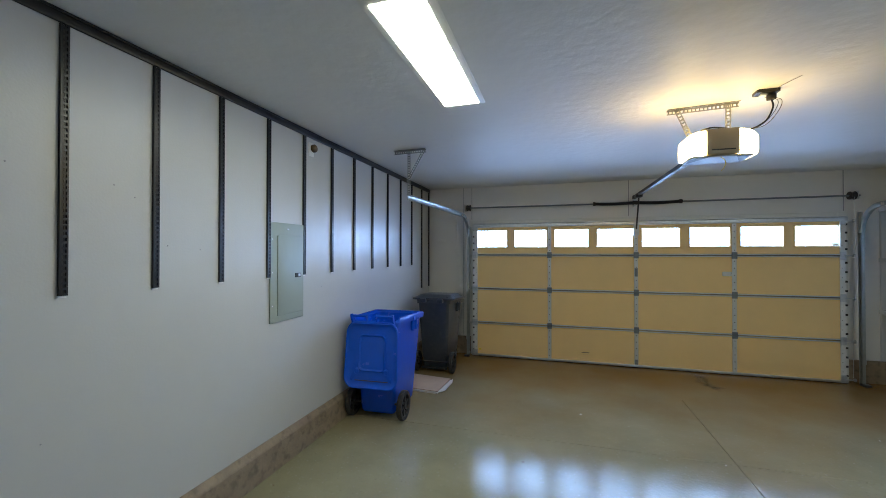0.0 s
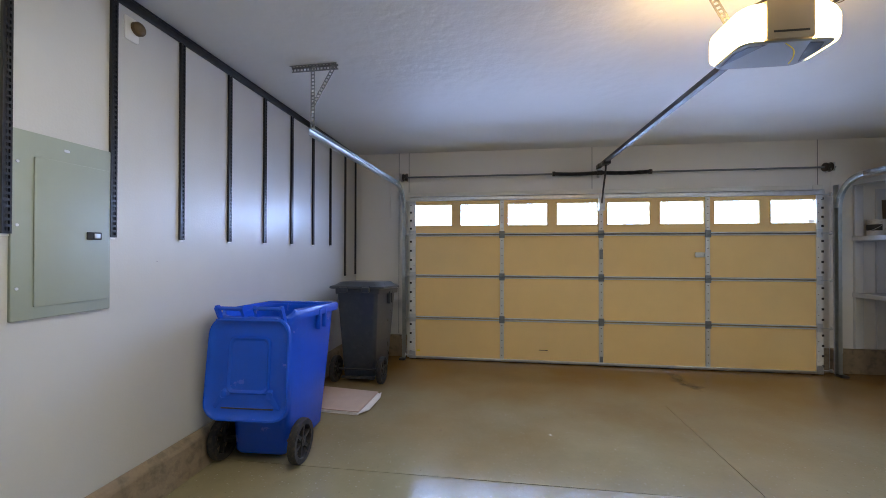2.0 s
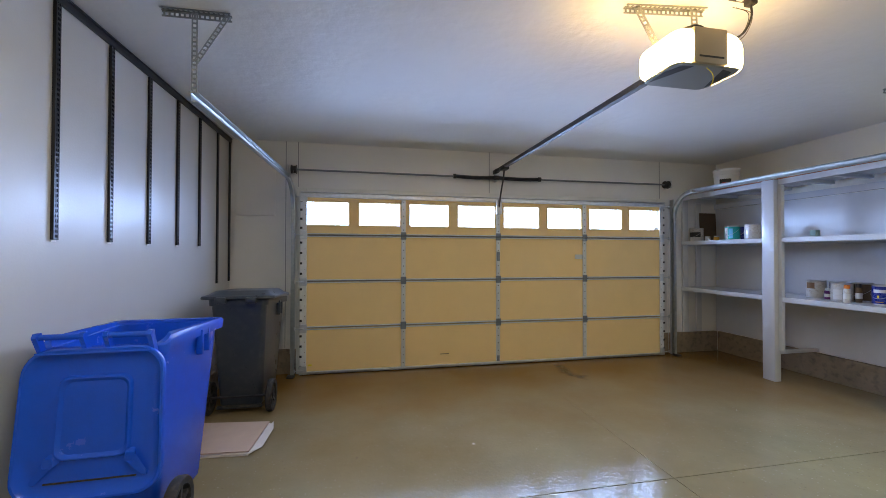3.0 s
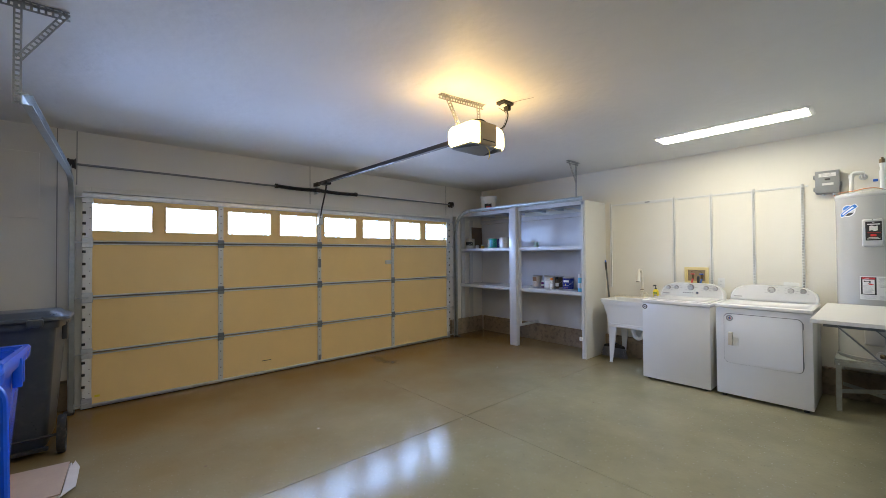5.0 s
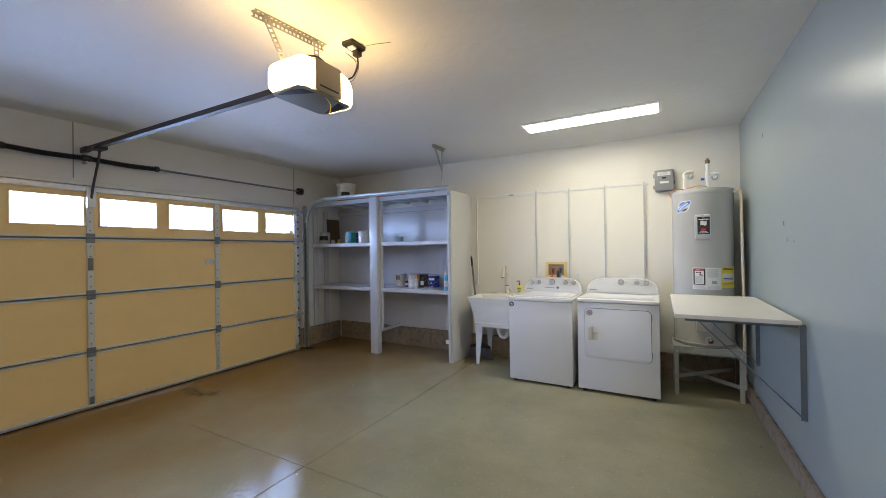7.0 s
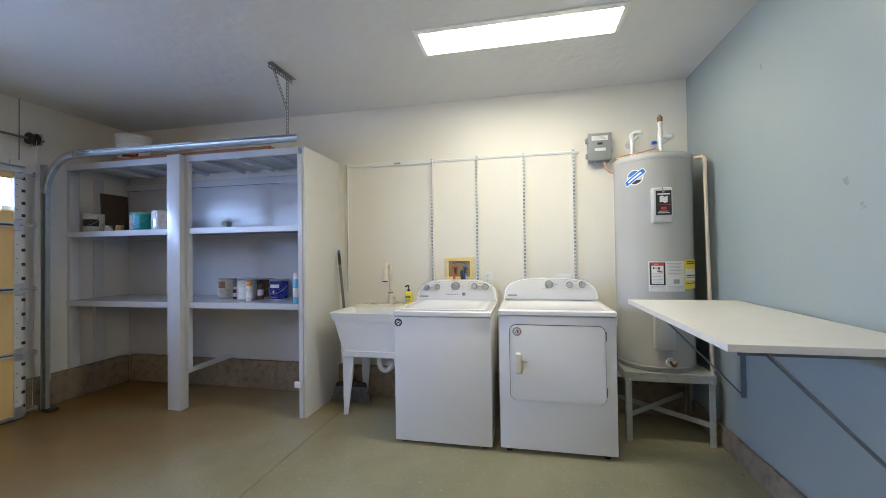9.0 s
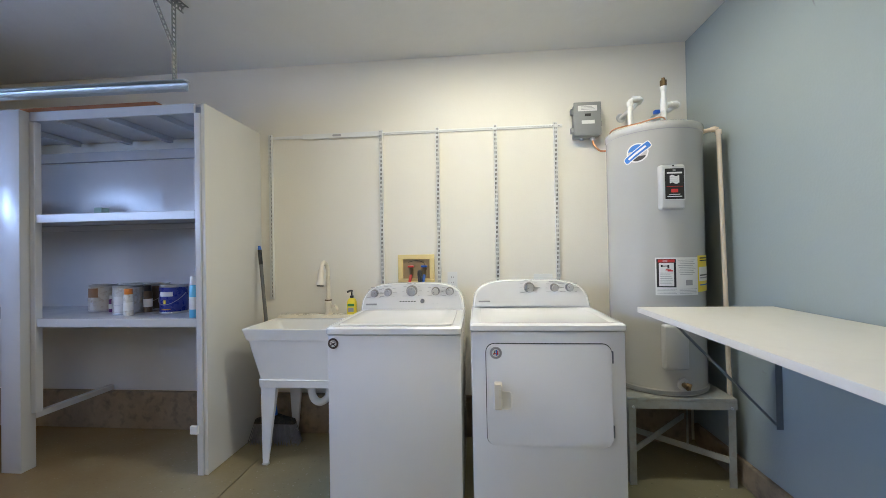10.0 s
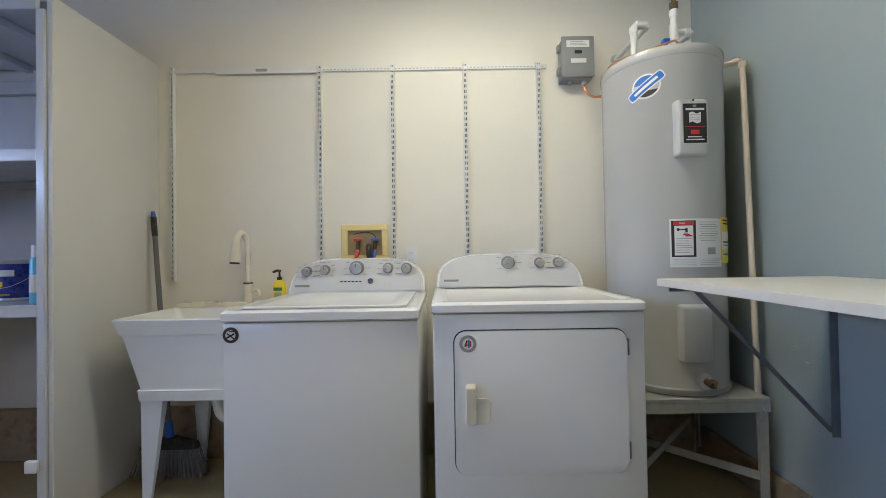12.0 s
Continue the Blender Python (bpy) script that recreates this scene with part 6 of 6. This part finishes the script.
part("adapter", rod(B(), (4.300, 1.141, 2.285), (4.300, 1.141, 2.315), 0.018, 0.020, 12), PVC, p2)
part("air_vent", rod(B(), (4.300, 1.141, 2.3155), (4.300, 1.141, 2.352), 0.020, seg=8), BRASS, p2, "old brass cap")
part("vent_tip", rod(B(), (4.300, 1.141, 2.3525), (4.300, 1.141, 2.368), 0.010, seg=10), BRASS, p2)
part("blue_tag", box(B(), 4.285, 1.168, 2.150, 4.315, 1.200, 2.172, 0.004), BLUEPLASTIC, p2)
pipe_run("discharge_pipe", [(4.290, 0.985, 2.012), (4.200, 0.888, 2.017), (4.150, 0.884, 0.12)], 0.0125, CPVC, "cream relief discharge pipe running down the wall", "", (1,))
cw = thing("copper_line", pose(0, 0, 0), "thin copper line curling over the heater top", "pipe")
part("tube", tube(B(), smooth_path([(4.52, 1.40, HT + 0.004), (4.34, 1.43, HT + 0.020), (4.20, 1.33, HT + 0.012), (4.14, 1.24, HT + 0.022), (4.22, 1.17, HT + 0.024), (4.36, 1.12, HT + 0.012)]), 0.0048, 8), COPPER, cw)


def heater_stand():
    s = thing("heater_stand", pose(0, 0, 0), "worn white steel stand under the water heater", "stand")
    x0, x1, y0, y1, z = 4.085, 4.632, 0.890, 1.470, 0.4925
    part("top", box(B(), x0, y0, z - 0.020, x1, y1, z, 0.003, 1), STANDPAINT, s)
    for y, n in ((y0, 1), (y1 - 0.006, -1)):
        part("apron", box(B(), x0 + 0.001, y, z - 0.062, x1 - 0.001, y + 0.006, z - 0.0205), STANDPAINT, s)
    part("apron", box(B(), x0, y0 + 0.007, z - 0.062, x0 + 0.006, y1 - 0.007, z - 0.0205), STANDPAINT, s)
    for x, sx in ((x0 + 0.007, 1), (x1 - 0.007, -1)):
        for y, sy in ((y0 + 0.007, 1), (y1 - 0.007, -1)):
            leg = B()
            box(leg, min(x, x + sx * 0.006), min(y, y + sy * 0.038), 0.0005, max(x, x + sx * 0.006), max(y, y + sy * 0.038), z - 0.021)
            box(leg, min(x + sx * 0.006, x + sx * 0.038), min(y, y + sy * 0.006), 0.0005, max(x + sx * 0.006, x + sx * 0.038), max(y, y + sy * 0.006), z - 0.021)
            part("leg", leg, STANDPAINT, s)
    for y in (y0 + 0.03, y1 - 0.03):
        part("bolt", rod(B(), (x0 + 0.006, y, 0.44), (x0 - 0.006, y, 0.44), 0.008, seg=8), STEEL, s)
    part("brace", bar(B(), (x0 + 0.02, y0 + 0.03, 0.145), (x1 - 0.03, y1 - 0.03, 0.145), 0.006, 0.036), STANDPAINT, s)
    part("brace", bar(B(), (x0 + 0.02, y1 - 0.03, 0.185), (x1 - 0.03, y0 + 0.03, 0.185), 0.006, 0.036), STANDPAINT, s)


heater_stand()


def folding_table():
    t = thing("folding_table", pose(0, 0, 0), "white laminate wall table on folding steel brackets", "table")
    x0, x1, y0, y1, z = 2.580, 3.858, YS + 0.030, 1.495, 1.030
    top = B()
    plate(top, [(x0, y0), (x1, y0), (x1, y1), (x0, y1)], Matrix.Translation((0, 0, z - 0.026)), 0.026, 0.002)
    part("tabletop", top, TABLETOP, t)
    for x in (3.870, 2.635):
        b = B()
        box(b, x - 0.016, YS + 0.0005, 0.43, x + 0.016, YS + 0.004, z - 0.030)
        box(b, x - 0.016, YS + 0.004, 0.43, x - 0.012, YS + 0.030, z - 0.030)
        br_ = part("bracket", b, STRUT, t)
        arm = B()
        box(arm, x - 0.016, YS + 0.032, z - 0.030, x + 0.016, y1 - 0.06, z - 0.0265)
        box(arm, x + 0.012, YS + 0.032, z - 0.052, x + 0.016, y1 - 0.06, z - 0.030)
        part("arm", arm, STRUT, br_)
        part("strut", bar(B(), (x - 0.004, YS + 0.020, 0.445), (x - 0.020, y1 - 0.13, z - 0.036), 0.024, 0.008), STRUT, br_)
    return t


folding_table()

# ---- small litter ----
rnd = random.Random(11)
spots = [(-0.55, 4.36), (0.29, 4.72), (0.73, 4.24), (1.34, 3.70), (0.57, 5.19), (2.82, 4.55), (-0.60, 3.79), (0.30, 4.40), (3.18, 0.95), (3.76, 0.90), (3.45, 5.0), (-1.90, 2.48), (2.75, 4.95), (-0.2, 3.3), (1.9, 3.2), (2.6, 3.1)]
for x, y in spots:
    bm = B()
    a0 = rnd.uniform(0, 6.28)
    s = rnd.uniform(0.006, 0.016)
    pts = [(s * rnd.uniform(0.5, 1.2) * math.cos(a0 + k * 1.05), s * rnd.uniform(0.35, 0.8) * math.sin(a0 + k * 1.05), 0.001 + rnd.uniform(0, 0.004)) for k in range(6)]
    loft(bm, [pts, [(px * 0.95, py * 0.95, pz + 0.0012) for px, py, pz in pts]])
    solo("leaf_scrap", bm, LEAF if rnd.random() < 0.75 else CARDPALE, "tiny dry leaf scrap lying on the floor", "debris", "floor litter", at=pose(x, y, 0.0))
for y, z in ((1.24, 0.86), (1.52, 2.02), (1.80, 1.72), (2.01, 1.70), (1.62, 1.97), (1.12, 2.05), (3.30, 1.36)):
    solo("nail_hole", rod(B(), (0.0003, 0, 0), (0.002, 0, 0), 0.0038, 0.003, 8), PRINTGREY, "small dark nail hole in the wall", "mark", "wall marks", at=pose(XW, y, z))
solo("wall_scuff", bar(B(), (0, 0.0003, -0.02), (0.012, 0.0016, 0.02), 0.004, 0.002), PRINTGREY, "short curved grey scuff on the wall", "mark", at=pose(3.62, YS, 2.38))
solo("wall_scuff", bar(B(), (-0.014, 0.0003, 0.0), (0.014, 0.0014, 0.003), 0.004, 0.0018), PRINTGREY, "small dark scuff on the wall under the table", "mark", "table wall scuffs", at=pose(4.032, YS, 0.722))
solo("wall_scuff", bar(B(), (-0.014, 0.0003, 0.0), (0.014, 0.0014, 0.003), 0.004, 0.0018), PRINTGREY, "small dark scuff on the wall under the table", "mark", "table wall scuffs", at=pose(3.979, YS, 0.669))
